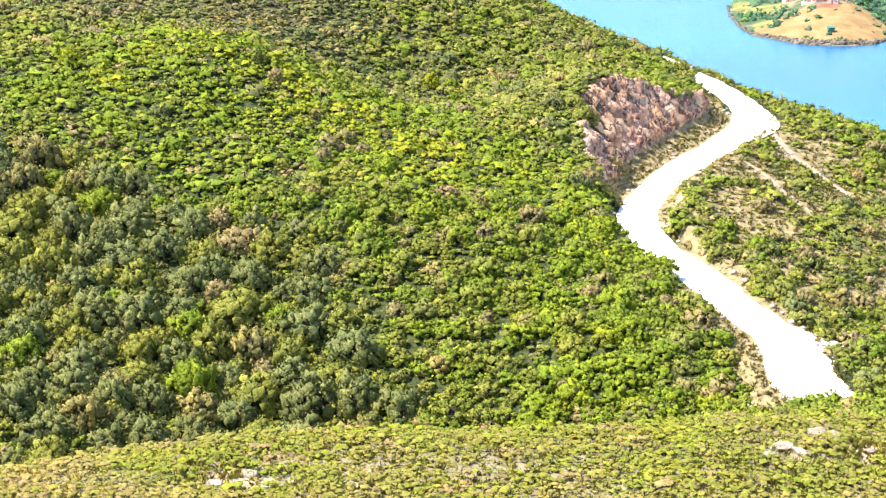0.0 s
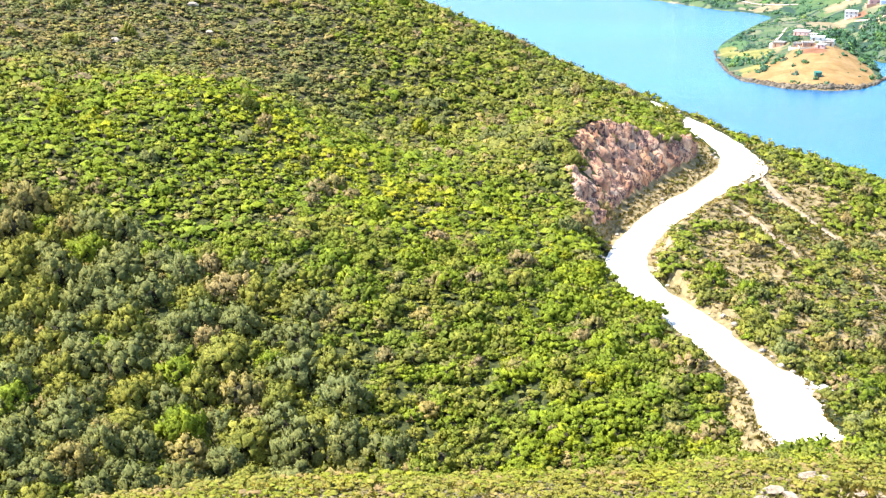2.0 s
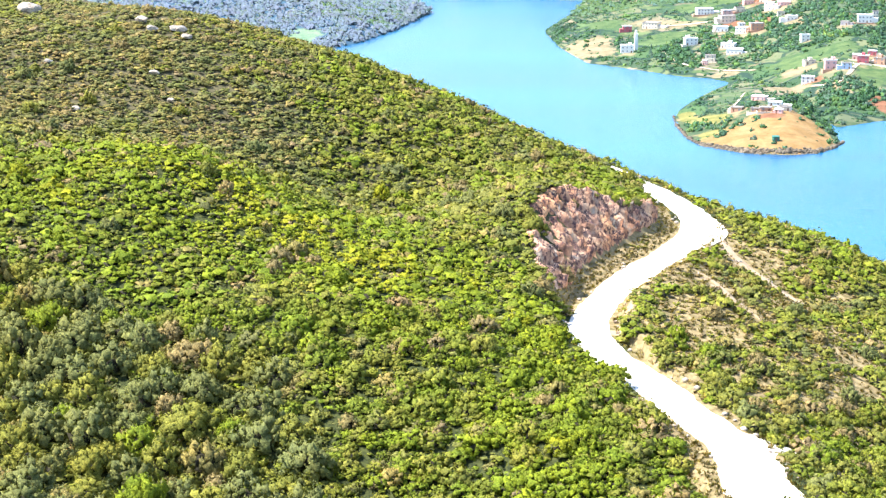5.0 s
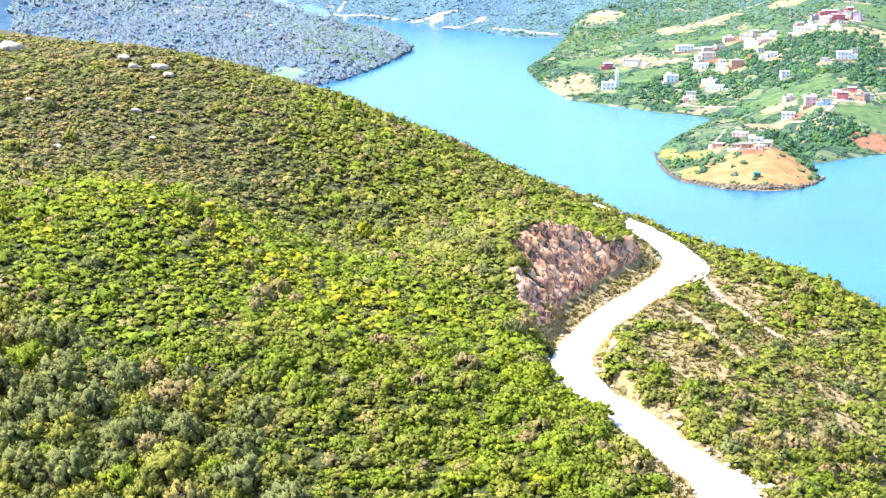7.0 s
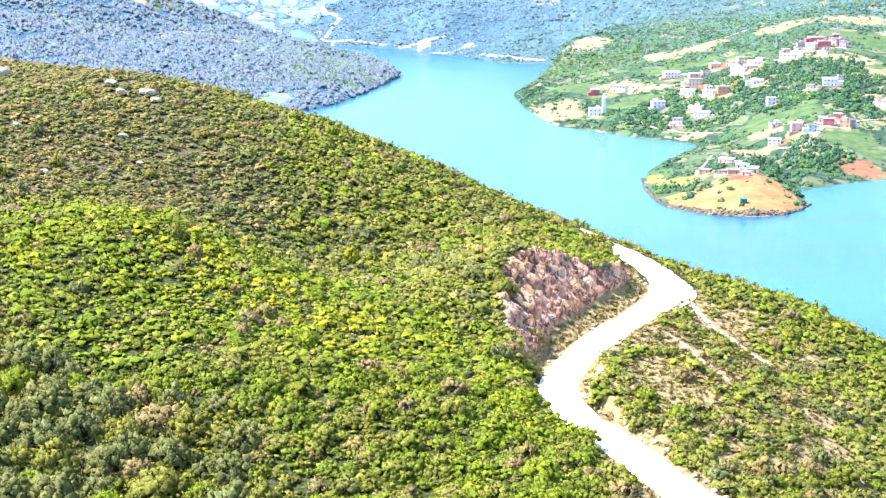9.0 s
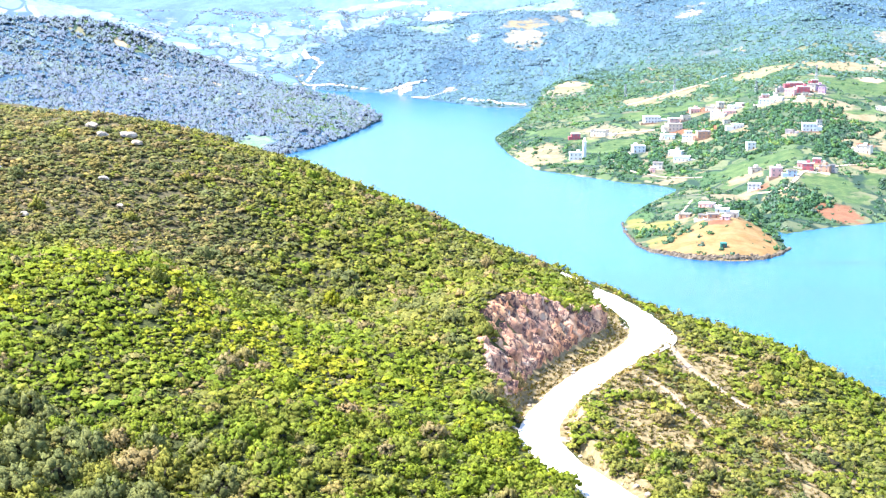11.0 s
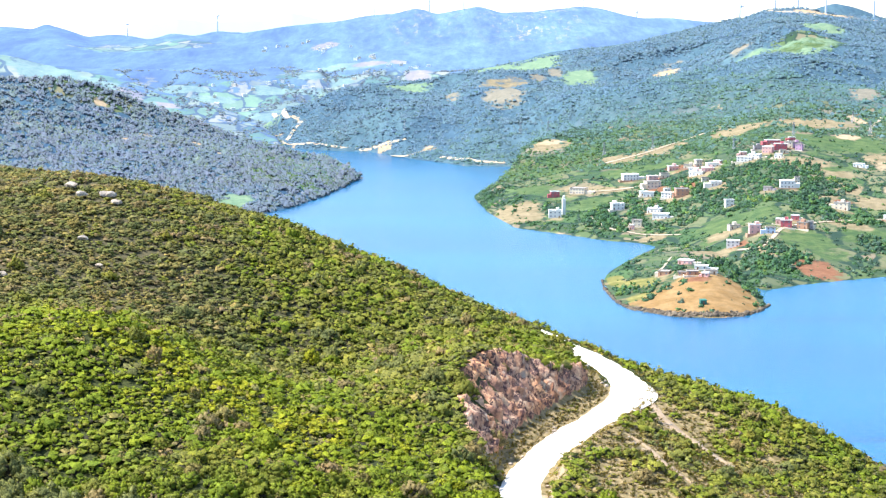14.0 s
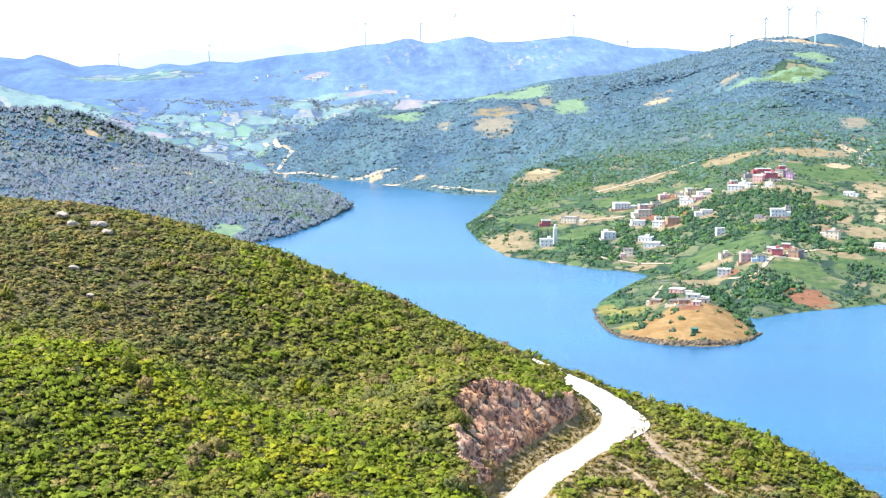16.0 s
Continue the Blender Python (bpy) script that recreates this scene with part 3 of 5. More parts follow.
SLOPE_GREEN = [(135, 1778, 38, 29, -4), (203, 1768, 28, 29, -7), (278, 1771, 31, 26, -9), (340, 1875, 37, 42, -10), (436, 1706, 37, 36, -14), (383, 1686, 24, 31, -13), (253, 1774, 25, 20, -8), (384, 1789, 26, 28, -12), (385, 1619, 18, 23, -13), (190, 1703, 24, 17, -6)]
SLOPE_TAN = [(192, 1845, 23, 23, -6), (227, 1866, 23, 19, -7), (256, 1884, 20, 16, -8), (319, 1869, 23, 18, -10), (406, 1880, 41, 27, -12), (340, 1636, 18, 27, -12), (364, 1625, 15, 21, -13), (447, 1670, 18, 28, -15), (251, 1655, 26, 21, -9), (227, 1624, 17, 23, -8)]
VILLAGE_GREEN = [(236, 1434, 24, 32, -9), (275, 1291, 12, 41, -12), (287, 1252, 9, 25, -13), (327, 1309, 17, 31, -14), (303, 1265, 14, 37, -13), (351, 1329, 17, 36, -15), (130, 1598, 20, 28, -5), (103, 1661, 18, 28, -4), (155, 1430, 20, 14, -6), (218, 1349, 17, 16, -9), (164, 1263, 18, 39, -7), (344, 1276, 14, 26, -15)]
VILLAGE_TAN = [(63, 1604, 24, 41, -2), (163, 1671, 29, 17, -6), (259, 1577, 14, 22, -9), (375, 1517, 12, 29, -14), (386, 1456, 19, 26, -15), (344, 1465, 10, 21, -13), (247, 1276, 10, 12, -11), (234, 1359, 14, 12, -10), (173, 1411, 9, 9, -7), (296, 1359, 11, 12, -12), (247, 1254, 7, 11, -11), (219, 1570, 11, 13, -8)]
ROCKY = [(417, 1525, 8, 53, -15), (439, 1640, 12, 32, -15)]
OUTCROP = [(-487, 2244, 11, 14, 12), (-408, 2156, 18, 21, 11), (-322, 2020, 9, 21, 9), (-284, 1963, 5, 25, 8), (-409, 2011, 7, 18, 11), (-533, 1976, 6, 16, 15), (347, 2126, 11, 16, -9), (-283, 2650, 9, 18, 6)]
CAPE_STRAW = [(176, 1085, 27, 49, -9), (151, 1075, 17, 24, -8), (194, 1078, 12, 33, -10), (155, 1050, 22, 7, -8), (139, 1065, 11, 9, -7)]
CAPE_OLIVE = [(132, 1143, 14, 18, -7), (132, 1089, 11, 13, -7), (121, 1177, 6, 21, -6)]
CAPE_HEDGE = [(131, 1115, 11, 6, -7), (144, 1110, 9, 8, -7), (156, 1111, 6, 7, -8)]

# Houses of the village: x, y, width, height, colour.
UPPER_HOUSES = [(265, 1720, 7.2, 5.8, 'c'), (280, 1699, 8.5, 4.6, 'p'), (253, 1685, 11.0, 5.8, 'w'), (348, 1721, 12.4, 3.4, 'c'), (362, 1727, 8.5, 4.6, 'p'), (369, 1719, 11.0, 5.8, 'l'), (346, 1682, 7.2, 3.4, 'c'), (216, 1605, 7.2, 5.8, 'w'), (231, 1598, 12.4, 3.4, 't'), (194, 1616, 8.5, 4.6, 'w'), (212, 1692, 11.0, 5.8, 'p'), (303, 1668, 17.8, 5.4, 'w'), (313, 1669, 14.3, 5.4, 'w'), (310, 1710, 8.5, 3.7, 'p'), (331, 1692, 12.1, 7.3, 'p'), (348, 1701, 14.6, 7.3, 'r'), (349, 1747, 17.5, 4.4, 'r'), (366, 1700, 8.5, 7.3, 'l'), (358, 1714, 9.8, 7.4, 'c'), (329, 1723, 12.3, 4.3, 'g'), (335, 1654, 8.3, 4.7, 'w'), (372, 1761, 7.6, 3.8, 'r'), (253, 1666, 16.6, 4.7, 'w'), (266, 1671, 15.4, 4.2, 'p'), (275, 1690, 14.4, 4.2, 'w'), (253, 1722, 11.0, 4.3, 'c'), (267, 1736, 8.6, 3.7, 'p'), (410, 1624, 11.8, 3.5, 'w')]
MIDDLE_HOUSES = [(314, 1502, 15.1, 7.5, 'w'), (328, 1524, 5.5, 6.6, 'c'), (294, 1496, 8.6, 3.7, 'g'), (255, 1469, 9.4, 6.3, 'w'), (262, 1589, 12.4, 4.5, 'w'), (257, 1626, 8.1, 3.5, 'c'), (228, 1583, 14.6, 7.3, 't'), (212, 1585, 12.3, 5.6, 'w'), (197, 1607, 12.5, 5.1, 'w'), (208, 1649, 17.5, 7.0, 'c'), (192, 1715, 19.4, 6.7, 'w'), (226, 1699, 10.8, 4.8, 'c'), (239, 1729, 12.2, 4.9, 'p'), (345, 1421, 14.4, 6.7, 'c'), (380, 1391, 12.1, 4.6, 'w')]
LOWER_HOUSES = [(107, 1656, 10.5, 6.4, 'r'), (130, 1664, 18.7, 6.4, 'c'), (100, 1545, 14.1, 7.6, 'w'), (162, 1555, 14.3, 6.6, 'w'), (192, 1523, 15.1, 4.3, 'w'), (194, 1489, 16.9, 4.7, 'w'), (170, 1470, 10.4, 6.2, 'c'), (164, 1457, 4.6, 4.6, 'p'), (252, 1327, 10.9, 8.1, 'p'), (263, 1318, 9.0, 5.2, 'b'), (277, 1350, 8.7, 4.4, 'p'), (280, 1339, 10.6, 6.7, 'r'), (293, 1367, 7.8, 3.9, 'r'), (293, 1338, 10.6, 5.8, 't'), (300, 1340, 6.3, 6.7, 'g'), (242, 1366, 10.7, 3.4, 'c'), (230, 1306, 12.1, 5.6, 'w')]
CAPE_HOUSES = [(173, 1184, 12.5, 3.4, 'p'), (180, 1150, 11.0, 2.8, 'w'), (153, 1150, 9.5, 3.2, 't'), (170, 1122, 9.4, 2.7, 't'), (184, 1128, 9.5, 2.6, 'c'), (163, 1128, 6.5, 2.6, 't'), (188, 1142, 5.0, 2.6, 'w'), (177, 1114, 6.0, 2.6, 'p')]
HOUSE_YARDS = [(x, y - 3, 0.8 * w, 1.1 * w, 0) for x, y, w, h, c in UPPER_HOUSES + MIDDLE_HOUSES + LOWER_HOUSES + CAPE_HOUSES]


def build_ground():
    inside = np.arange(-21, 21.01, 0.14)
    bearings = np.radians(np.r_[np.arange(-180, -22, 6.0), inside, np.arange(28, 180, 6.0)])
    ranges = np.r_[0.0, 8, 16, 24, 32, np.exp(np.linspace(np.log(40), np.log(4940), 430))]
    B, R = np.meshgrid(bearings, ranges)
    X, Y = R * np.sin(B), R * np.cos(B)
    Z = ground_height(X.ravel(), Y.ravel(), False).reshape(X.shape)
    nb, nr = len(bearings), len(ranges)
    i, j = np.meshgrid(np.arange(nr - 1), np.arange(nb), indexing="ij")
    k = (j + 1) % nb
    quads = np.stack([i * nb + j, (i + 1) * nb + j, (i + 1) * nb + k, i * nb + k], -1).reshape(-1, 4)[:, ::-1]
    x, y, z = X.ravel(), Y.ravel(), Z.ravel()
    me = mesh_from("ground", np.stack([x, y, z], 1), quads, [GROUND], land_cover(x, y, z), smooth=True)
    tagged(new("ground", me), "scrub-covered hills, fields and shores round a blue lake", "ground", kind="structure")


def land_cover(x, y, z=99.0, valley=0.0):
    r, b = np.hypot(x, y), np.degrees(np.arctan2(x, y))
    strand = 0.45 * np.exp(-((z - 0.3) / 0.6) ** 2) * (r > 1300) * (r < 2700)   # bare pale strip at the waterline
    thin = np.where(r > 2300, 0.6, 1.0)
    # "hill" fades with range, giving way to the haze-blue scrub colour
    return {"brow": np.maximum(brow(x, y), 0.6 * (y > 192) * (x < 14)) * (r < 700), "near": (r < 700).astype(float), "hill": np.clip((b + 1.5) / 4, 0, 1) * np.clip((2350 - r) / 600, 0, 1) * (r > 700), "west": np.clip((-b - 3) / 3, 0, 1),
            "plots": np.maximum(patch(x, y, PLOT_LAND) * (r > 2300), np.maximum(valley, 0.8 * (r > 1180) * (r < 2100) * (b > 0))), "green": np.maximum.reduce([patch(x, y, GREEN_LAND) * thin] + [0.55 * patch(x, y, p, 0) for p in (SLOPE_GREEN, VILLAGE_GREEN)]), "hazed_meadow": patch(x, y, FAR_GREEN, 0), "hazed_fallow": patch(x, y, FAR_TAN, 0), "olive": 1.2 * patch(x, y, CAPE_OLIVE, 0),
            "dry": np.maximum.reduce([patch(x, y, DRY_LAND) * thin, 0.8 * (r < 101), 0.6 * patch(x, y, HOUSE_YARDS, 0)] + [1.1 * patch(x, y, p, 0) for p in (SLOPE_TAN, VILLAGE_TAN)]), "bank": np.maximum.reduce([1.3 * patch(x, y, NEAR_DRY), 1.5 * np.clip(1.6 * (1.3 - np.hypot((x - 27) / 16, (y - 176) / 40)), 0, 1), patch(x, y, BANK[1:]), 1.4 * (y > 112) * (y < 150) * (x < 19.5) * (road_distance(x, y) < 5.4), 1.4 * in_cut(x, y, 1.0) * (road_distance(x, y) < 7)]) * (r < 700),
            "crag": (r > 2400) * np.clip((z - 140) / 50, 0, 1) * (np.exp(-((b - 2.9) / 1.5) ** 2) + 0.55 * np.exp(-((b + 1.2) / 1.2) ** 2)), "soil": patch(x, y, SOIL_LAND), "straw": np.maximum(patch(x, y, KNOLL), 1.3 * patch(x, y, CAPE_STRAW, 0)), "pale": np.maximum.reduce([patch(x, y, PALE_LAND), 0.8 * patch(x, y, OUTCROP, 0), 0.6 * patch(x, y, ROCKY, 0), patch(x, y, NEAR_STONES), strand])}


def build_distance():
    """The ranges beyond the head of the lake, and the hazy mountain behind them; both glow to stand for haze."""
    b, r = np.radians(np.arange(-20, 20.01, 0.12)), np.linspace(2380, 4800, 190)
    B, R = np.meshgrid(b, r)
    x, y = (R * np.sin(B)).ravel(), (R * np.cos(B)).ravel()
    z = np.maximum(range_height(x, y), -20)
    nb = len(b)
    i, j = np.meshgrid(np.arange(len(r) - 1), np.arange(nb - 1), indexing="ij")
    quads = np.stack([i * nb + j, i * nb + j + 1, (i + 1) * nb + j + 1, (i + 1) * nb + j], -1).reshape(-1, 4)
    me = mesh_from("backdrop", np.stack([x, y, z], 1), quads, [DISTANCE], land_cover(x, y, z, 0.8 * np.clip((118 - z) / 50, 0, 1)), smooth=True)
    tagged(new("backdrop", me), "distant hills with a patchwork of small fields, glowing blue for haze", "hills", kind="structure")
    top = np.array(HAZE_TOP, float)
    b = np.arange(top[0, 0], top[-1, 0], 0.05)
    h = np.interp(b, top[:, 0], top[:, 2]) + 5 * fractal(b, b * 0, 0.8, 4, 91)
    rows = [np.stack([d * np.sin(np.radians(b)), d * np.cos(np.radians(b)), e * h + 30 * (1 - e)], 1) for d, e in ((4820, 0.0), (4850, 0.55), (4880, 1.0), (4930, 0.5))]
    n = len(b)
    v = np.vstack(rows)
    i, j = np.meshgrid(np.arange(3), np.arange(n - 1), indexing="ij")
    quads = np.stack([i * n + j, i * n + j + 1, (i + 1) * n + j + 1, (i + 1) * n + j], -1).reshape(-1, 4)
    m, t, p = material("haze_glow_mountain", 1.0)
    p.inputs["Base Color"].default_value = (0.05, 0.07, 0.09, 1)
    # the haze before the mountain is its own pale emission
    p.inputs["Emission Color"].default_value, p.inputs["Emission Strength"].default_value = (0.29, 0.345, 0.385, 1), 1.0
    tagged(new("backdrop", mesh_from("backdrop", v, quads, [m], smooth=True)), "faint mountain on the horizon, glowing pale for haze", "mountain", kind="structure")


build_ground()
build_distance()
_a = np.linspace(0, 2 * math.pi, 96, endpoint=False)
_w = np.vstack([[0, 0, 0], np.stack([4930 * np.sin(_a), 4930 * np.cos(_a), 0 * _a], 1)])
_f = np.array([(0, 1 + (k + 1) % 96, 1 + k) for k in range(96)])
tagged(new("water", mesh_from("water", _w, _f, [WATER])), "calm bright blue reservoir lake with faint ripples", "lake", kind="structure")


BAYS = [(132.0, 3.6, 1.7), (214.0, 1.7, 9.0)]     # turning bay and spilt earth on the outer side: y, extra width, half-length


def build_road():
    """The bed of the track, 5 cm proud of the ground, with ragged verges."""
    line = ROAD_LINE
    tan = np.gradient(line, axis=0)
    tan /= np.linalg.norm(tan, axis=1)[:, None]
    nor = np.stack([-tan[:, 1], tan[:, 0]], 1)
    s = np.arange(len(line)) * 0.5
    rows = []
    for f in np.linspace(-1, 1, 9):
        wide = ROAD_HALF + 1.1 * np.clip((136 - line[:, 1]) / 18, 0, 1) * np.clip((line[:, 1] - 115) / 5, 0, 1) + 0.45 * fractal(s + (300 if f > 0 else 0), s * 0, 5, 4, 21)
        wide = wide + (f < 0) * sum(w * np.exp(-((line[:, 1] - y0) / s0) ** 2) * (line[:, 0] < 26) for y0, w, s0 in BAYS)
        q = line + nor * (f * wide)[:, None]
        z = ROAD_Z + 0.06 + 0.05 * fractal(q[:, 0], q[:, 1], 1.5, 3, 8) - 0.10 * (abs(f) > 0.99) + 0.04 * (1 - f * f)
        rows.append(np.c_[q, np.minimum(z, ground_height(q[:, 0], q[:, 1]) + 0.14)])
    v = np.stack(rows, 1).reshape(-1, 3)
    i, j = np.meshgrid(np.arange(len(line) - 1), np.arange(8), indexing="ij")
    q = np.stack([i * 9 + j, i * 9 + j + 1, (i + 1) * 9 + j + 1, (i + 1) * 9 + j], -1).reshape(-1, 4)[:, ::-1]
    tagged(new("road", mesh_from("road", v, q, [ROAD], smooth=True)), "pale unpaved dirt road winding round the hill", "road", kind="structure")


build_road()


# ---- plants ----
def ball(rng, fine):
    """A small closed lump: an icosahedron, or an octahedron where it stays far off."""
    if fine:
        g = (1 + 5 ** 0.5) / 2
        v = np.array([(-1, g, 0), (1, g, 0), (-1, -g, 0), (1, -g, 0), (0, -1, g), (0, 1, g), (0, -1, -g), (0, 1, -g), (g, 0, -1), (g, 0, 1), (-g, 0, -1), (-g, 0, 1)]) / math.hypot(1, g)
        f = np.array([(0, 11, 5), (0, 5, 1), (0, 1, 7), (0, 7, 10), (0, 10, 11), (1, 5, 9), (5, 11, 4), (11, 10, 2), (10, 7, 6), (7, 1, 8),
                      (3, 9, 4), (3, 4, 2), (3, 2, 6), (3, 6, 8), (3, 8, 9), (4, 9, 5), (2, 4, 11), (6, 2, 10), (8, 6, 7), (9, 8, 1)])
    else:
        v = np.array([(1, 0, 0), (-1, 0, 0), (0, 1, 0), (0, -1, 0), (0, 0, 1), (0, 0, -1.0)])
        f = np.array([(0, 2, 4), (2, 1, 4), (1, 3, 4), (3, 0, 4), (2, 0, 5), (1, 2, 5), (3, 1, 5), (0, 3, 5)])
    q, _ = np.linalg.qr(rng.normal(0, 1, (3, 3)))
    if np.linalg.det(q) < 0:
        q[:, 0] *= -1
    v = v @ q.T
    return v, f, v * rng.uniform(0.8, 1.2, (len(v), 1))


def shrub_template(rng, lumps, leaves, size=0.12, flat=0.75, lump=(0.26, 0.42), spread=0.42, fine=True, shag=0.35, heart=True):
    """A bush one metre in radius: small leafy lumps set over a dome like a cauliflower, a heart between them painted
    dark as inner shade, and loose sprays on the outside. Places, faces, normals and shade weights.
    """
    k = np.arange(lumps)
    up = 1.0 - 1.1 * (k + 0.5) / lumps
    a = 2.39996 * k + rng.uniform(0, 6.3) + rng.normal(0, 0.25, lumps)
    dome = np.stack([np.sqrt(1 - up * up) * np.cos(a), np.sqrt(1 - up * up) * np.sin(a), up], 1)
    reach = rng.uniform(0.5, 0.84, lumps) * spread / 0.42
    c = dome * reach[:, None] * (rng.uniform(0.8, 1.2), rng.uniform(0.8, 1.2), 0.85)
    rad = rng.uniform(*lump, lumps)
    V, F, N, W, base = [], [], [], [], 0
    for k in range(lumps + (heart and lumps > 3)):
        dirs, f, v = ball(rng, fine)
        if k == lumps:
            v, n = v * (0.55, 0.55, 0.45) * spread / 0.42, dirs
        else:
            v, n = c[k] + v * rad[k] * (0.9, 0.9, 0.8), 0.8 * dirs + 0.6 * dome[k]
        v[:, 2] = np.maximum(v[:, 2] * flat, -0.12)
        n = n + rng.normal(0, 0.12, dirs.shape)
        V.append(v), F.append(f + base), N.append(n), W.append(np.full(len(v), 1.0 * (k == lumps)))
        base += len(v)
    if leaves:
        k = rng.integers(0, lumps, leaves)
        d = rng.normal(0, 1, (leaves, 3)) + 0.7 * dome[k]
        d /= np.linalg.norm(d, axis=1)[:, None]
        q = c[k] + d * (rad[k] * rng.uniform(0.85, 1.0 + shag, leaves))[:, None]
        q[:, 2] = np.maximum(q[:, 2] * flat, 0)
        n = d + rng.normal(0, 0.35, d.shape)
        n /= np.linalg.norm(n, axis=1)[:, None]
        u = np.cross(n, rng.normal(0, 1, n.shape))
        u /= np.linalg.norm(u, axis=1)[:, None]
        w = np.cross(n, u)
        s = (size * rng.uniform(0.6, 1.4, leaves))[:, None]
        V.append(np.stack([q - u * s - w * s * 0.6, q + u * s - w * s * 0.6, q + u * s * 0.25 + w * s * 1.1], 1).reshape(-1, 3))
        F.append(np.arange(leaves * 3).reshape(-1, 3) + base)
        N.append(np.repeat(0.8 * d + 0.5 * dome[k] + rng.normal(0, 0.2, d.shape), 3, 0))
        W.append(np.zeros(leaves * 3))
    n = np.vstack(N)
    return np.vstack(V), np.vstack(F), n / np.linalg.norm(n, axis=1)[:, None], np.concatenate(W)


def scatter(templates, rng, x, y, z, size, tall, tint):
    """Copies of templates, each turned, sized and set down, as one set of places, faces, tints and normals."""
    V, F, T, N, W, base = [], [], [], [], [], 0
    pick = rng.integers(0, len(templates), len(x))
    turn = rng.uniform(0, 2 * math.pi, len(x))
    for k, (tv, tf, tn, tw) in enumerate(templates):
        m = np.where(pick == k)[0]
        if not len(m):
            continue
        c, s = np.cos(turn[m])[:, None], np.sin(turn[m])[:, None]
        sx = size[m][:, None]
        px = (tv[None, :, 0] * c - tv[None, :, 1] * s) * sx + x[m][:, None]
        py = (tv[None, :, 0] * s + tv[None, :, 1] * c) * sx + y[m][:, None]
        pz = tv[None, :, 2] * sx * tall[m][:, None] + z[m][:, None]
        V.append(np.stack([px, py, pz], -1).reshape(-1, 3))
        N.append(np.stack([tn[None, :, 0] * c - tn[None, :, 1] * s, tn[None, :, 0] * s + tn[None, :, 1] * c, np.broadcast_to(tn[None, :, 2], px.shape)], -1).reshape(-1, 3))
        F.append((tf[None] + (np.arange(len(m)) * len(tv))[:, None, None] + base).reshape(-1, 3))
        T.append(np.repeat(tint[m], len(tv)))
        W.append(np.tile(tw, len(m)))
        base += len(m) * len(tv)
    return np.vstack(V), np.vstack(F), np.concatenate(T), np.vstack(N), np.concatenate(W)


def softened(made, lift):
    """Plants with their normals tilted upward by lift, which evens out the shading of their crowns."""
    v, f, t, n, w = made
    n = n + (0, 0, lift)
    return v, f, t, n / np.linalg.norm(n, axis=1)[:, None], w


def leafy(name, made, mat, label, category):
    v, f, tint, normals, heart_shade = made
    me = mesh_from(name, v, f, [mat], {"tint": tint, "heart_shade": heart_shade})
    me.normals_split_custom_set_from_vertices(normals.astype(np.float32))
    return tagged(new(name, me), label, category, kind="stuff")


PLANT_RNG = np.random.default_rng(7)
FINE_SHRUBS = [shrub_template(PLANT_RNG, 17, 125, 0.07, 0.8, (0.19, 0.33), 0.42, False) for _ in range(8)]
PLAIN_SHRUBS = [shrub_template(PLANT_RNG, 5, 30, 0.12, 0.75, (0.32, 0.48), 0.42, False) for _ in range(8)]
LOW_SHRUBS = [shrub_template(PLANT_RNG, 4, 38, 0.095, 0.6, (0.3, 0.46), 0.42, False) for _ in range(8)]
HEATH_SHRUBS = [shrub_template(PLANT_RNG, 14, 66, 0.05, 0.75, (0.12, 0.22), 0.48, False, 0.9, False) for _ in range(8)]
UNDER_SHRUBS = [shrub_template(PLANT_RNG, 3, 20, 0.13, 0.7, (0.38, 0.54), 0.45, False) for _ in range(6)]
TREE_CROWNS = [shrub_template(PLANT_RNG, 3, 9, 0.22, 1.0, (0.45, 0.65), 0.34, False) for _ in range(7)]


def sown(rng, near, far, step, half=23.5):
    """Places sown over a sector of the hill, one to each cell of a jittered grid."""
    g = np.arange(-far, far, step)
    x, y = [a.ravel() for a in np.meshgrid(g, np.arange(near * 0.8, far, step))]
    x, y = x + rng.uniform(-0.6, 0.6, x.shape) * step, y + rng.uniform(-0.6, 0.6, y.shape) * step
    r, b = np.hypot(x, y), np.degrees(np.arctan2(x, y))
    keep = (r > near) & (r < far) & (b > -half) & (b < half - 2)
    return x[keep], y[keep]


GULLIES = [smooth_line(g, 0.5) for g in ([(26.9, 213.4), (27.6, 206.8), (29.4, 203.1), (31.2, 198.7), (33.5, 189.7)], [(20.8, 185.0), (22.8, 182.7), (24.4, 177.8), (26.5, 172.6)])]


def gully_distance(x, y):
    """Distance to the washed-out streaks in the bank below the road."""
    best = np.full(x.shape, 1e9)
    for px, py in np.vstack(GULLIES):
        best = np.minimum(best, (x - px) ** 2 + (y - py) ** 2)
    return np.sqrt(best)


def build_gullies():
    earth = simple("washed_pale_earth", (0.30, 0.22, 0.14), 0.95, 0.25, 0.7, 0.6)
    for k, line in enumerate(GULLIES):
        tan = np.gradient(line, axis=0)
        tan /= np.linalg.norm(tan, axis=1)[:, None]
        nor = np.stack([-tan[:, 1], tan[:, 0]], 1)
        s = np.arange(len(line)) * 0.5
        ends = np.clip(np.minimum(s, s[-1] - s) / 3, 0.1, 1)
        rows = []
        for f in (-1, -0.5, 0, 0.5, 1):
            q = line + nor * (f * ends * (0.75 - 0.3 * k) * (1 + 0.6 * fractal(s + 40 * f, s * 0, 2.5, 3, 71)))[:, None]
            rows.append(np.c_[q, ground_height(q[:, 0], q[:, 1]) + 0.16 - 0.3 * (abs(f) > 0.9) - 0.08 * (f == 0)])
        v = np.stack(rows, 1).reshape(-1, 3)
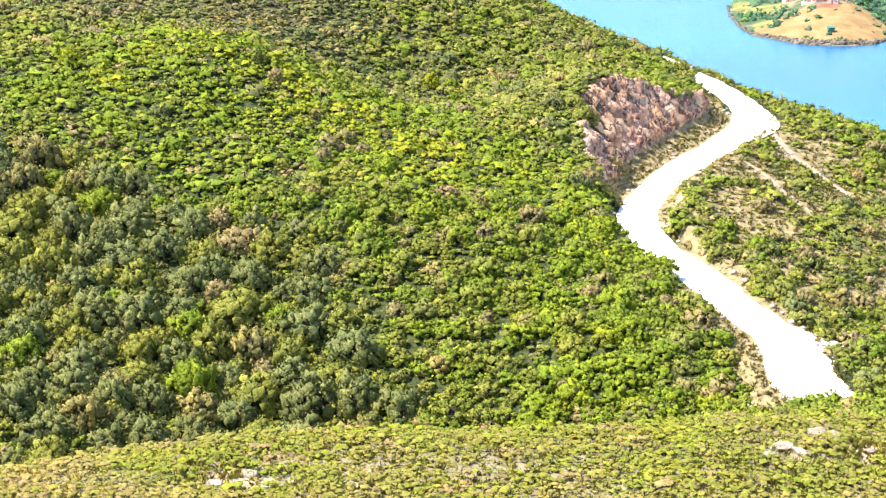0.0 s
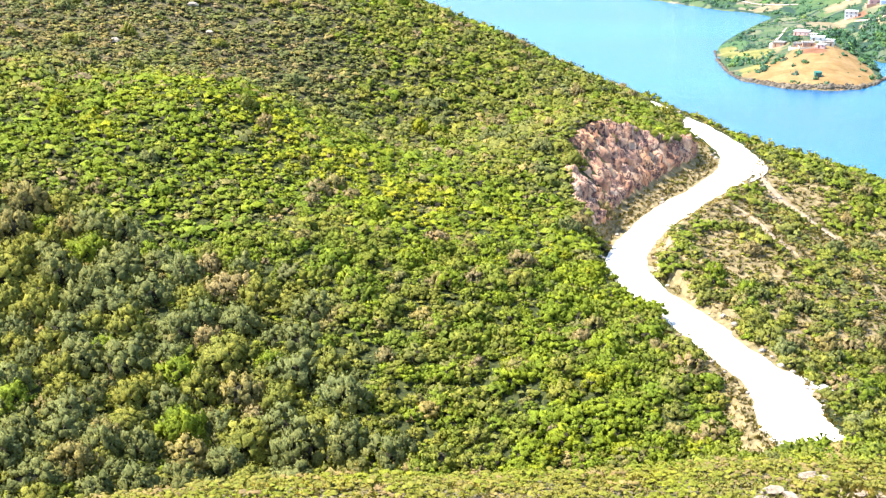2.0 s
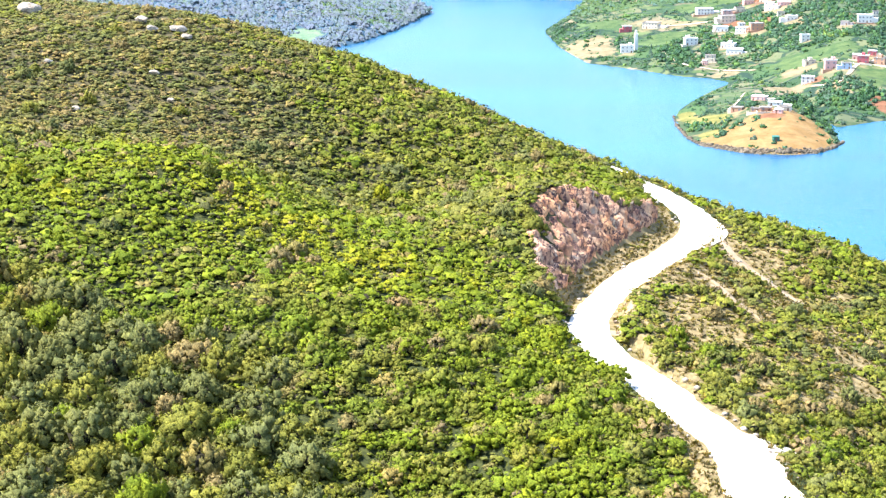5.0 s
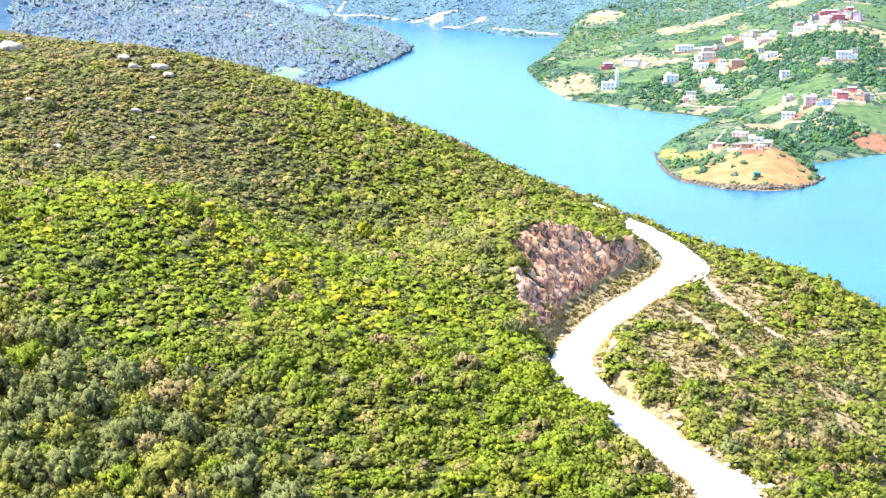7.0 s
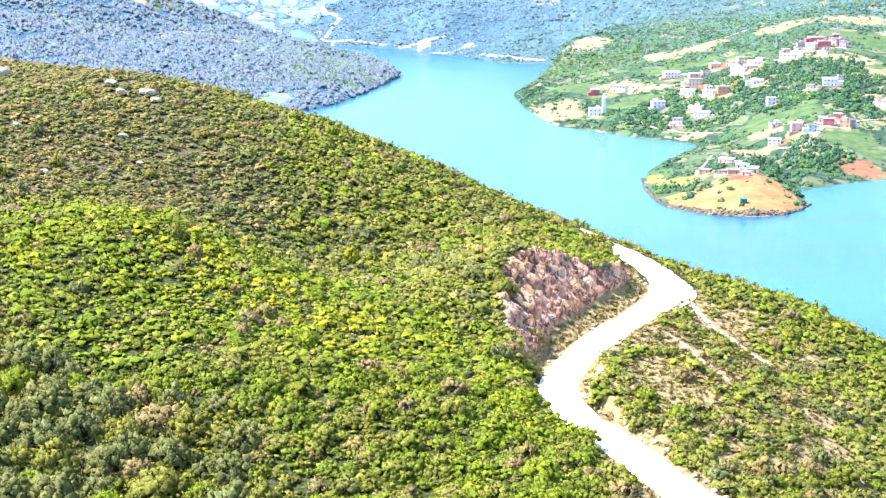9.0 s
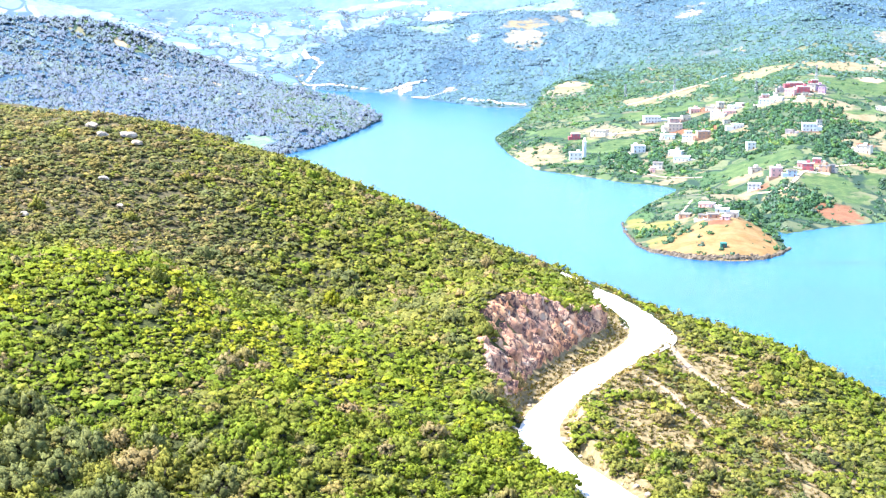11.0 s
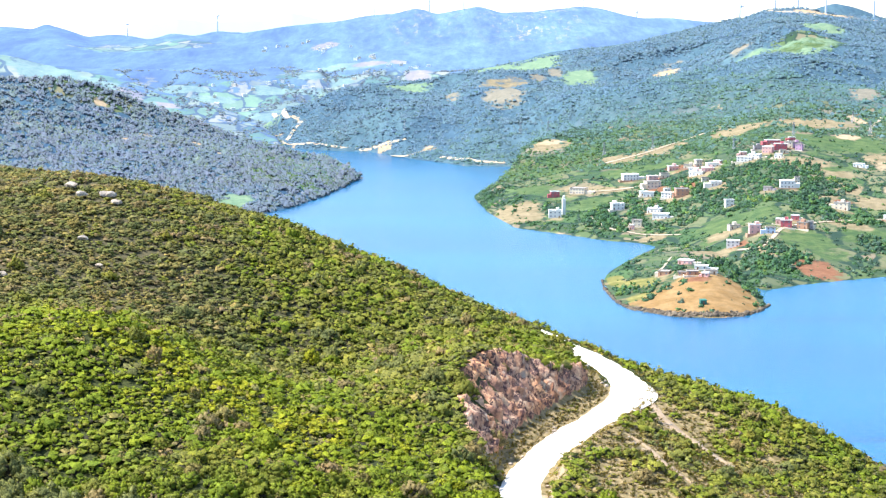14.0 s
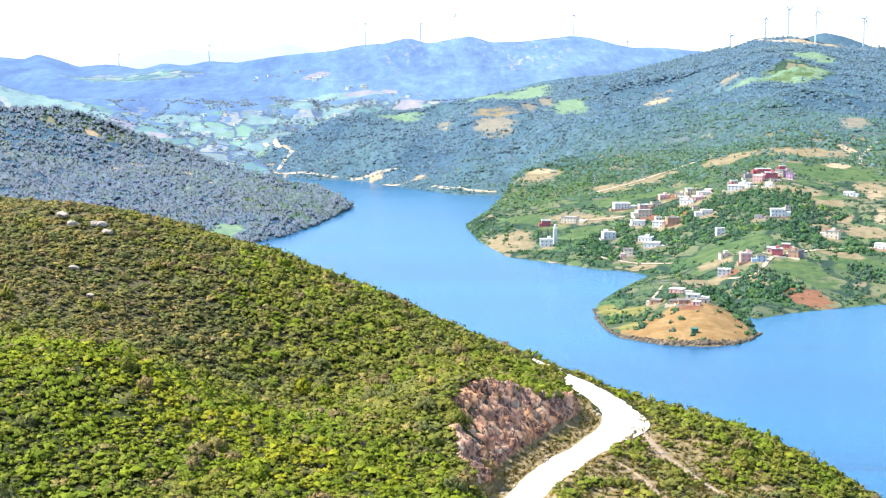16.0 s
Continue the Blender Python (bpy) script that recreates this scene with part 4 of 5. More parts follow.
        i, j = np.meshgrid(np.arange(len(line) - 1), np.arange(4), indexing="ij")
        q = np.stack([i * 5 + j, (i + 1) * 5 + j, (i + 1) * 5 + j + 1, i * 5 + j + 1], -1).reshape(-1, 4)
        tagged(new("gully", mesh_from("gully", v, q, [earth])), "pale washed-out streak of earth and stones in the bank", "gully", kind="structure")


build_gullies()


def maquis():
    rng = np.random.default_rng(21)
    # spur, back hill and eastern slope
    x, y = sown(rng, 98, 284, 1.34)
    d = road_distance(x, y)
    r = np.hypot(x, y)
    dark = thicket(x, y)                                                        # tall grey-green thicket in the gully
    bare = np.clip(1.3 - np.hypot((x - 28) / 15, (y - 180) / 34), 0, 1)          # stony bank under the road
    crown = brow(x, y)                                                          # thin brown scrub on the hilltop
    keep = (d > ROAD_HALF + 0.6) & (rng.random(len(x)) > np.where(fractal(x, y, 6.5, 3, 19) > 0.05, 0.95, 0.45) * np.clip(1.6 * bare, 0, 1) + 0.03) & (gully_distance(x, y) > 1.5) & ~((x > 15) & (x < 34) & (d < ROAD_HALF + 0.8 + sum(w * np.exp(-((y - y0) / s0) ** 2) for y0, w, s0 in BAYS)) & (x > 21 - 6 * (y > 190)))
    keep &= ~((d < ROAD_HALF + 2.0) & (rng.random(len(x)) < 0.5)) & ~((y < 142) & (x < 18) & (d < 5.0))
    keep &= ~in_cut(x, y, -0.25 + 0.5 * value_noise(x / 2, y / 2, 9)) & (rng.random(len(x)) > 0.8 * np.maximum(patch(x, y, NEAR_STONES), patch(x, y, NEAR_DRY)))
    x, y, dark, crown, bare, r = (a[keep] for a in (x, y, dark, crown, bare, r))
    z = ground_height(x, y)
    n1, n2 = fractal(x, y, 22, 3, 31), fractal(x, y, 5, 2, 37)
    # the sunny yellow-green back of the spur, from its root down to its nose
    ax, ay, bx, by = -46.0, 186.0, 2.0, 158.0
    u = np.clip(((x - ax) * (bx - ax) + (y - ay) * (by - ay)) / ((bx - ax) ** 2 + (by - ay) ** 2), 0, 1)
    sunny = np.exp(-((x - ax - u * (bx - ax)) ** 2 + (y - ay - u * (by - ay)) ** 2) / 11 ** 2)
    slope = np.clip((y - 190) / 15, 0, 1) * (x < 16)                            # olive-green back hill
    tint = 0.64 + 0.15 * n1 + 0.17 * n2 + rng.normal(0, 0.075, len(x)) - 0.2 * dark - 0.12 * slope - 0.2 * crown - 0.13 * bare - 0.07 * (x > 14) + 0.2 * sunny
    tint = np.where(rng.random(len(x)) < 0.07 + 0.12 * crown + 0.05 * dark + 0.05 * slope, rng.uniform(0, 0.3, len(x)), tint)
    size = np.clip(rng.gamma(6, 0.195, len(x)), 0.7, 2.0) * (1 - 0.38 * dark) * (1 - 0.2 * crown) * (1 - 0.1 * bare) * (1 - 0.1 * sunny)
    tall = rng.uniform(0.75, 1.15, len(x)) * (1 + 0.25 * dark) * (1 - 0.25 * crown) * np.where(r < 160, 1.2, 1.0)
    for m, tpl, lab in ((r < 160, FINE_SHRUBS, "dense green and yellow-green maquis shrubs on the near spur"), (r >= 160, PLAIN_SHRUBS, "low olive-green maquis scrub over the hilltop slopes")):
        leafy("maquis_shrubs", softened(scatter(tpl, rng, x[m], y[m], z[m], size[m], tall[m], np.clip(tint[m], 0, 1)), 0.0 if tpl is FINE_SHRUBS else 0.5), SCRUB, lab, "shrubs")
    # lower growth filling the gaps
    x, y = sown(rng, 100, 262, 1.75)
    k = (road_distance(x, y) > np.where((y < 142) & (x < 18), 5.0, ROAD_HALF + 2.2)) & ~in_cut(x, y, 0.6) & (x < 60) & (rng.random(len(x)) > 2.5 * np.clip(1.3 - np.hypot((x - 28) / 15, (y - 180) / 34), 0, 1))
    x, y = x[k], y[k]
    leafy("undergrowth", scatter(UNDER_SHRUBS, rng, x, y, ground_height(x, y), rng.uniform(0.9, 1.45, len(x)), rng.uniform(0.4, 0.65, len(x)), np.clip(0.5 + 0.15 * fractal(x, y, 9, 2, 53) - 0.2 * brow(x, y) + rng.normal(0, 0.1, len(x)), 0, 1)), SCRUB, "low dark green undergrowth between the maquis shrubs", "shrubs")
    # dwarf dry shrubs on the bank below the road
    x, y = sown(rng, 140, 232, 0.95, 14)
    k = (np.hypot((x - 28) / 15, (y - 180) / 34) < 1.15) & (road_distance(x, y) > ROAD_HALF + 1.2) & (gully_distance(x, y) > 0.9) & (x > 10) & (rng.random(len(x)) < 0.72)
    x, y = x[k], y[k]
    leafy("dwarf_shrubs", scatter(LOW_SHRUBS, rng, x, y, ground_height(x, y), rng.uniform(0.3, 0.7, len(x)), rng.uniform(0.6, 1.0, len(x)), rng.uniform(0.0, 0.7, len(x))), HEATH, "dry brown and olive dwarf shrubs on the bare bank", "shrubs")
    # low heath in the foreground
    x, y = sown(rng, 66, 101, 0.9)
    z = ground_height(x, y)
    keep = (rng.random(len(x)) > 1.6 * patch(x, y, NEAR_STONES)) & (rng.random(len(x)) > 0.05 + 0.25 * (fractal(x, y, 7, 3, 51) > 0.35)) & (road_distance(x, y) > 4)
    x, y, z = x[keep], y[keep], z[keep]
    tint = np.clip(0.54 + 0.46 * fractal(x, y, 5, 3, 41) + rng.normal(0, 0.08, len(x)), 0, 1)
    tint = np.where(rng.random(len(x)) < 0.10, rng.uniform(0, 0.2, len(x)), tint)
    size = np.clip(rng.gamma(6, 0.165, len(x)), 0.6, 1.5)
    leafy("heath_shrubs", softened(scatter(HEATH_SHRUBS, rng, x, y, z, size, rng.uniform(0.4, 0.75, len(x)), tint), 1.0), HEATH, "low straw-coloured and yellow-green heath with dry brown tufts on stony ground", "shrubs")


GRASS = foliage_material("dry_yellow_grass", [(0.30, 0.22, 0.11), (0.42, 0.33, 0.15), (0.50, 0.41, 0.20)], 0.55, 9.0)


def tuft_template(rng, blades=14):
    a, lean = rng.uniform(0, 2 * math.pi, blades), rng.uniform(0.15, 0.8, blades)
    d = np.stack([np.cos(a), np.sin(a), 0 * a], 1)
    foot = d * rng.uniform(0, 0.5, blades)[:, None]
    side = np.stack([-np.sin(a), np.cos(a), 0 * a], 1) * 0.13
    tip = foot + d * lean[:, None] + np.stack([0 * a, 0 * a, rng.uniform(0.5, 1.0, blades)], 1)
    v = np.stack([foot - side, foot + side, tip], 1).reshape(-1, 3)
    n = np.repeat(d * 0.3 + (0, 0, 0.9), 3, 0)
    return v, np.arange(blades * 3).reshape(-1, 3), n / np.linalg.norm(n, axis=1)[:, None], np.zeros(len(v))


def dry_grass():
    """Bleached grass on the verges, at the foot of the cut and on the bank below the road."""
    rng = np.random.default_rng(64)
    x, y = sown(rng, 108, 262, 0.62, 16)
    d = road_distance(x, y)
    bank = np.clip(1.3 - np.hypot((x - 28) / 15, (y - 180) / 34), 0, 1) * (gully_distance(x, y) > 0.6)
    verge = np.exp(-((d - ROAD_HALF - 1.0) / 1.1) ** 2)
    k = (d > ROAD_HALF + 0.25) & (rng.random(len(x)) < np.maximum.reduce([0.8 * verge, 0.75 * bank, 0.8 * patch(x, y, NEAR_DRY), 0.95 * in_cut(x, y, 1.0) * (d < 5.6), 0.9 * (y < 142) * (x < 18) * (d < 5.2)]))
    fx, fy = sown(rng, 58, 100, 0.5)
    kk = rng.random(len(fx)) < 0.45 + 0.4 * (fractal(fx, fy, 6, 3, 17) > 0.15)
    x, y = np.r_[x[k], fx[kk]], np.r_[y[k], fy[kk]]
    z = ground_height(x, y)
    t = np.clip(0.5 + 0.4 * fractal(x, y, 4, 3, 13) + rng.normal(0, 0.15, len(x)), 0, 1)
    leafy("dry_grass", scatter([tuft_template(rng) for _ in range(5)], rng, x, y, z, rng.uniform(0.3, 0.6, len(x)), rng.uniform(0.4, 0.8, len(x)), t), GRASS, "bleached yellow grass tufts on the road verges", "grass")


maquis()
dry_grass()


# ---- rock cut, boulders, larger plants ----
def rock_material(name, dark, mid_, light, scale, warm=(1.05, 1.0, 0.95), cracks=0.0):
    m, t, p = material(name, 0.9)
    a, b = noise_node(t, scale, 6, rough=0.65), noise_node(t, scale * 6, 5, rough=0.7)
    c = ramp(t, a, [(0.30, dark), (0.5, mid_), (0.68, light)])
    c = mix(t, 0.6, c, mix(t, 1.0, c, ramp(t, b, [(0.3, (0.45, 0.42, 0.42)), (0.7, (1.4, 1.35, 1.3))]), "MULTIPLY"))
    c = mix(t, steps(t, noise_node(t, scale * 0.3, 4), 0.42, 0.6), c, mix(t, 1.0, c, warm, "MULTIPLY"))
    if cracks:
        w = t.nodes.new("ShaderNodeMapping")
        w.inputs["Scale"].default_value, w.inputs["Rotation"].default_value = (1.0, 1.0, 0.3), (0.35, 0.25, 0)
        t.links.new(position(t), w.inputs[0])
        f = noise_node(t, cracks, 4, w.outputs[0], 0.7)
        c = mix(t, steps(t, calc(t, "ABSOLUTE", calc(t, "SUBTRACT", f, 0.5)), 0.045, 0.014), c, (0.08, 0.042, 0.042))
        c = mix(t, steps(t, noise_node(t, cracks * 0.7, 5, w.outputs[0], 0.7), 0.57, 0.66), c, (0.46, 0.36, 0.26))
    t.links.new(c, p.inputs["Base Color"])
    bump(t, p, b, 0.7, 0.15)
    return m


CUT_ROCK = rock_material("red_brown_cut_rock", (0.13, 0.07, 0.06), (0.40, 0.235, 0.155), (0.62, 0.45, 0.30), 0.5, (1.2, 0.98, 0.75), 0.75)
PALE_ROCK = rock_material("pale_weathered_stone", (0.20, 0.17, 0.135), (0.34, 0.30, 0.25), (0.47, 0.43, 0.365), 0.9)
HEATH_ROCK = rock_material("tan_heath_stone", (0.17, 0.135, 0.10), (0.30, 0.245, 0.185), (0.44, 0.37, 0.29), 2.2)
SHORE_ROCK = rock_material("dark_shore_stone", (0.05, 0.042, 0.033), (0.10, 0.083, 0.06), (0.2, 0.165, 0.12), 0.3)


def rock_cut():
    sel = np.where((ROAD_LINE[:, 1] > 172) & (ROAD_LINE[:, 1] < 232))[0]
    line = ROAD_LINE[sel[0]:sel[-1]]
    tan = np.gradient(line, axis=0)
    tan /= np.linalg.norm(tan, axis=1)[:, None]
    nor = np.stack([-tan[:, 1], tan[:, 0]], 1)
    jag = np.random.default_rng(17)
    s = np.linspace(0, len(line) - 1.001, len(line) - 1)
    i0 = s.astype(int)
    fr = (s - i0)[:, None]
    line, nor = line[i0] * (1 - fr) + line[i0 + 1] * fr, nor[i0] * (1 - fr) + nor[i0 + 1] * fr
    s = s * 0.5
    m = 30
    rows = []
    for j in range(m):
        u = j / (m - 1)
        q = line + nor * (ROAD_HALF + 0.7 + 11.5 * u)
        z = ground_height(q[:, 0], q[:, 1])
        # slanting ribs and gullies with broken ledges
        lean = s + 0.55 * z
        ribs = np.abs(fractal(lean, z * 0.2, 2.6, 3, 61)) ** 0.7
        ledges = np.abs(fractal(s + z, z * 1.4, 1.3, 3, 67)) ** 0.8
        chips = np.floor(3.5 * fractal(lean * 1.3, z * 1.1, 0.9, 3, 73)) / 3.5
        strata = np.mod((lean * 0.8 - z * 0.5 + 0.8 * fractal(s, z, 2.2, 2, 79)) / 1.25, 1.0)
        blocks = np.mod((s * 0.35 + z + 0.6 * fractal(s, z, 1.5, 2, 81)) / 0.95, 1.0)
        rough = 0.6 - 1.5 * ribs - 0.6 * ledges + 0.30 * chips + 0.6 * strata + 0.2 * blocks + jag.normal(0, 0.14, len(s))
        steep = np.clip((z - ROAD_Z - 0.75) / 0.9, 0, 1) * np.clip((s - 1) / 6, 0, 1) * np.clip((s[-1] - s) / 14, 0, 1) * np.clip((1 - u) * 5, 0, 1)
        bare = in_cut(q[:, 0], q[:, 1], 0.3)
        steep = steep * bare
        push = rough * steep * 1.25 - 0.7 * ~bare - 0.1 - 0.4 * (1 - steep)
        q = q - nor * (push * 0.85)[:, None] + jag.normal(0, 0.05, q.shape)
        rows.append(np.c_[q, z + push * 0.6 + 0.12])
    v = np.stack(rows, 1).reshape(-1, 3)
    n = len(line)
    i, j = np.meshgrid(np.arange(n - 1), np.arange(m - 1), indexing="ij")
    quads = np.stack([i * m + j, i * m + j + 1, (i + 1) * m + j + 1, (i + 1) * m + j], -1).reshape(-1, 4)
    tagged(new("rock_face", mesh_from("rock_face", v, quads, [CUT_ROCK])), "red-brown broken rock face cut into the hill above the road", "rock face", kind="structure")


rock_cut()


def boulder_mesh(rng, name, mat):
    """A worn, angular stone: a ball cut by several planes and roughened."""
    bm = bmesh.new()
    bmesh.ops.create_icosphere(bm, subdivisions=4, radius=1.0)
    planes = [(Vector(rng.normal(0, 1, 3)).normalized(), rng.uniform(0.55, 0.85)) for _ in range(9)]
    off = Vector(rng.uniform(-50, 50, 3))
    for v in bm.verts:
        p = v.co.copy()
        for n, h in planes:
            p -= n * max(0.0, p.dot(n) - h) * 0.9
        p *= 1 + 0.12 * noise.noise(p * 2 + off) + 0.05 * noise.noise(p * 7 + off)
        v.co = Vector((p.x * 1.5, p.y * 1.05, max(p.z * 0.85, -0.35)))
    me = bpy.data.meshes.new(name)
    bm.to_mesh(me)
    bm.free()
    me.materials.append(mat)
    return me


BOULDERS = [(-60.6, 255.3, 0.92), (-58.2, 251.2, 0.81), (-55.0, 253.0, 0.73), (-54.0, 253.4, 0.91), (-52.5, 250.6, 0.72), (-49.8, 225.0, 0.49), (-53.6, 232.6, 0.50), (-60.6, 214.6, 0.5), (-68.7, 230.4, 0.51), (-79.6, 258.5, 1.61), (-53.8, 232.4, 0.59), (14.6, 87.6, 0.62), (15.6, 87.0, 0.5), (12.0, 82.2, 0.55), (12.9, 81.6, 0.42), (11.2, 80.4, 0.4), (17.0, 83.6, 0.3), (-15.6, 72.6, 0.4), (-16.8, 70.4, 0.35), (10.7, 169.9, 0.42), (11.0, 165.3, 0.29)]
_rng = np.random.default_rng(5)
_stones = [boulder_mesh(_rng, "boulder", PALE_ROCK) for _ in range(5)]
_flat = [boulder_mesh(_rng, "boulder", HEATH_ROCK) for _ in range(5)]
for _k, (_x, _y, _r) in enumerate(BOULDERS):
    _z = float(ground_height(np.array([_x]), np.array([_y]))[0])
    _b = new("boulder", (_stones if _y > 190 else _flat)[_k % 5])
    _b.matrix_world = pose(_x, _y, _z + 0.1 * _r + (0.3 if _y > 190 else 0.1), 0, 0, _rng.uniform(-40, 40)) @ Matrix.Diagonal((0.92 * _r, 0.92 * _r, _r * (0.95 if _y > 190 else 0.6), 1))
    tagged(_b, "pale rounded boulder standing out of the hilltop scrub" if _y > 190 else "flat pale stone lying in the low heath", "boulder", "boulders on the hill")

# larger shrubs that stand out one by one
BIG_KINDS = [("grey-green wild olive shrub with a rounded crown", 0.35), ("dark green dense lentisk shrub", 0.5), ("dry brown-grey shrub among green maquis", 0.08),
             ("fresh bright green leafy shrub", 0.72), ("yellow flowering broom shrub", 0.93), ("tan-olive flowering shrub past its bloom", 0.2)]


def large_shrubs():
    rng = np.random.default_rng(77)
    meshes = []
    for lab, tint in BIG_KINDS:
        row = []
        for _ in range(3):
            v, f, nn, tw = shrub_template(rng, 34, 640, 0.04, 0.95, (0.17, 0.29), 0.46, False)
            me = mesh_from("large_shrub", v, f, [SCRUB], {"tint": np.full(len(v), tint), "heart_shade": tw})
            me.normals_split_custom_set_from_vertices(nn.astype(np.float32))
            row.append(me)
        meshes.append(row)
    placed = []

    def put(x, y, size, kind):
        if any((x - a) ** 2 + (y - b) ** 2 < (0.66 * (size + c)) ** 2 for a, b, c in placed) or road_distance(np.array([x]), np.array([y]))[0] < 5:
            return
        placed.append((x, y, size))
        ob = new("large_shrub", meshes[kind][int(rng.integers(3))])
        z = float(ground_height(np.array([x]), np.array([y]))[0])
        ob.matrix_world = pose(x, y, z - 0.05, 0, 0, rng.uniform(0, 360)) @ Matrix.Diagonal((size, size, size * rng.uniform(1.05, 1.55), 1))
        tagged(ob, BIG_KINDS[kind][0] + (" in the gully" if y < 150 and x < -12 else " on the slope"), "shrub", "large shrubs on the hill")

    for _ in range(3500):      # thicket in the gully and on the spur's west side
        x, y = rng.normal(-40, 16), rng.normal(137, 17)
        if len(placed) < 235 and 105 < math.hypot(x, y) < 190 and abs(math.degrees(math.atan2(x, y))) < 21 and thicket(np.array([x]), np.array([y]))[0] > rng.uniform(0.2, 0.9):
            put(x, y, rng.uniform(1.5, 3.1), int(rng.choice(6, p=[0.52, 0.26, 0.06, 0.07, 0.01, 0.08])))
    for _ in range(400):       # single bushes elsewhere
        x, y = rng.uniform(-75, 42), rng.uniform(120, 262)
        b = math.degrees(math.atan2(x, y))
        if len(placed) < 290 and -20 < b < 13:
            put(x, y, rng.uniform(0.9, 1.6), int(rng.choice(6, p=[0.3, 0.26, 0.24, 0.08, 0.02, 0.1])))
    for x, y, s, k in ((-37.5, 187, 1.5, 1), (-43, 195, 1.3, 2), (-46, 204, 1.2, 2), (-19, 196, 1.3, 1), (-8, 200, 1.2, 1), (-1, 199, 1.5, 2), (3.5, 183, 1.8, 0), (1.5, 187, 1.8, 1), (-2, 190, 1.6, 0), (14.5, 116.5, 0.8, 2)):
        put(x, y, s, k)


large_shrubs()


# ---- woods and trees round the lake ----
def sector(rng, b0, b1, r0, r1, step):
    n = int(0.5 * (r1 * r1 - r0 * r0) * radians(b1 - b0) / step ** 2)
    b, r = np.radians(rng.uniform(b0, b1, n)), np.sqrt(rng.uniform(r0 ** 2, r1 ** 2, n))
    return r * np.sin(b), r * np.cos(b)


def woods():
    rng = np.random.default_rng(90)
    # oak wood on the western headland
    x, y = sector(rng, -17, -3, 1600, 2420, 6.5)
    z = ground_height(x, y)
    gap = fractal(x, y, 90, 3, 5)
    k = (z > 1.0) & (rng.random(len(x)) > np.where(gap > 0.5, 0.45, 0.05)) & (np.maximum(patch(x, y, OUTCROP, 0), patch(x, y, FAR_GREEN, 0)) < rng.uniform(0.3, 0.9, len(x)))
    x, y, z = x[k], y[k], z[k]
    t = np.clip(0.4 + 0.3 * fractal(x, y, 60, 2, 9) + rng.normal(0, 0.2, len(x)), 0, 1)
    leafy("oak_wood", softened(scatter([shrub_template(rng, 3, 6, 0.22, 1.0, (0.48, 0.68), 0.34, False) for _ in range(8)], rng, x, y, z - 0.5, np.clip(rng.gamma(14, 0.35, len(x)), 2.5, 8), rng.uniform(0.8, 1.2, len(x)), t), 2.6), FAR_LEAVES, "dense oak wood on the far headland, coloured blue for haze", "wood")
    # scrub on the eastern slopes
    x, y = sector(rng, -7.5, 16.5, 1800, 3250, 5.8)
    z = ground_height(x, y)
    open_ = np.maximum.reduce([patch(x, y, p) for p in (GREEN_LAND, DRY_LAND, SOIL_LAND, PALE_LAND, PLOT_LAND)] + [patch(x, y, p, 0) for p in (FAR_GREEN, FAR_TAN, SLOPE_GREEN, SLOPE_TAN, ROCKY)])
    k = (z > 1.5) & (open_ < rng.uniform(0.35, 0.95, len(x))) & (fractal(x, y, 150, 4, 15) > -0.8) & (ground_height(x, y, False) > range_height(x, y))
    x, y, z = x[k], y[k], z[k]
    # tint falls with range, from green to the blue painted in for haze
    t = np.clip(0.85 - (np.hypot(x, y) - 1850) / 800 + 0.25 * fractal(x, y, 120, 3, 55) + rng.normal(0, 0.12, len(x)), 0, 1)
    leafy("hillside_scrub", softened(scatter([shrub_template(rng, 1, 3, 0.3, 0.9, (0.8, 0.95), 0.1, False) for _ in range(8)], rng, x, y, z - 0.5, np.clip(rng.gamma(9, 0.42, len(x)), 2.0, 6.5), rng.uniform(0.7, 1.05, len(x)), t), 1.8), SLOPE_LEAVES, "scrub and bushes over the far slopes, coloured bluer with range for haze", "scrub")


    # rows of trees between the far fields
    x, y = sector(rng, -17, 4, 2460, 3900, 7.0)
    z = range_height(x, y)
    rows = np.minimum(np.abs(fractal(x, y * 0.45, 75, 2, 87)), np.abs(fractal(x + 500, y * 0.45, 95, 2, 93)))
    k = (z > 12) & (z < 105) & (rows < 0.06 + 0.07 * (fractal(x, y, 300, 2, 97) > 0.3)) & (rng.random(len(x)) < 0.75) & (z > ground_height(x, y, False))
    x, y, z = x[k], y[k], z[k]
    t = np.clip(0.4 + rng.normal(0, 0.25, len(x)), 0, 1)
    leafy("field_trees", softened(scatter([shrub_template(rng, 1, 3, 0.3, 0.9, (0.7, 0.9), 0.2, False) for _ in range(5)], rng, x, y, z - 0.3, rng.uniform(2.2, 5.0, len(x)), rng.uniform(0.8, 1.2, len(x)), t), 0.9), FAR_LEAVES, "trees in rows between the far fields, coloured blue for haze", "trees")


woods()

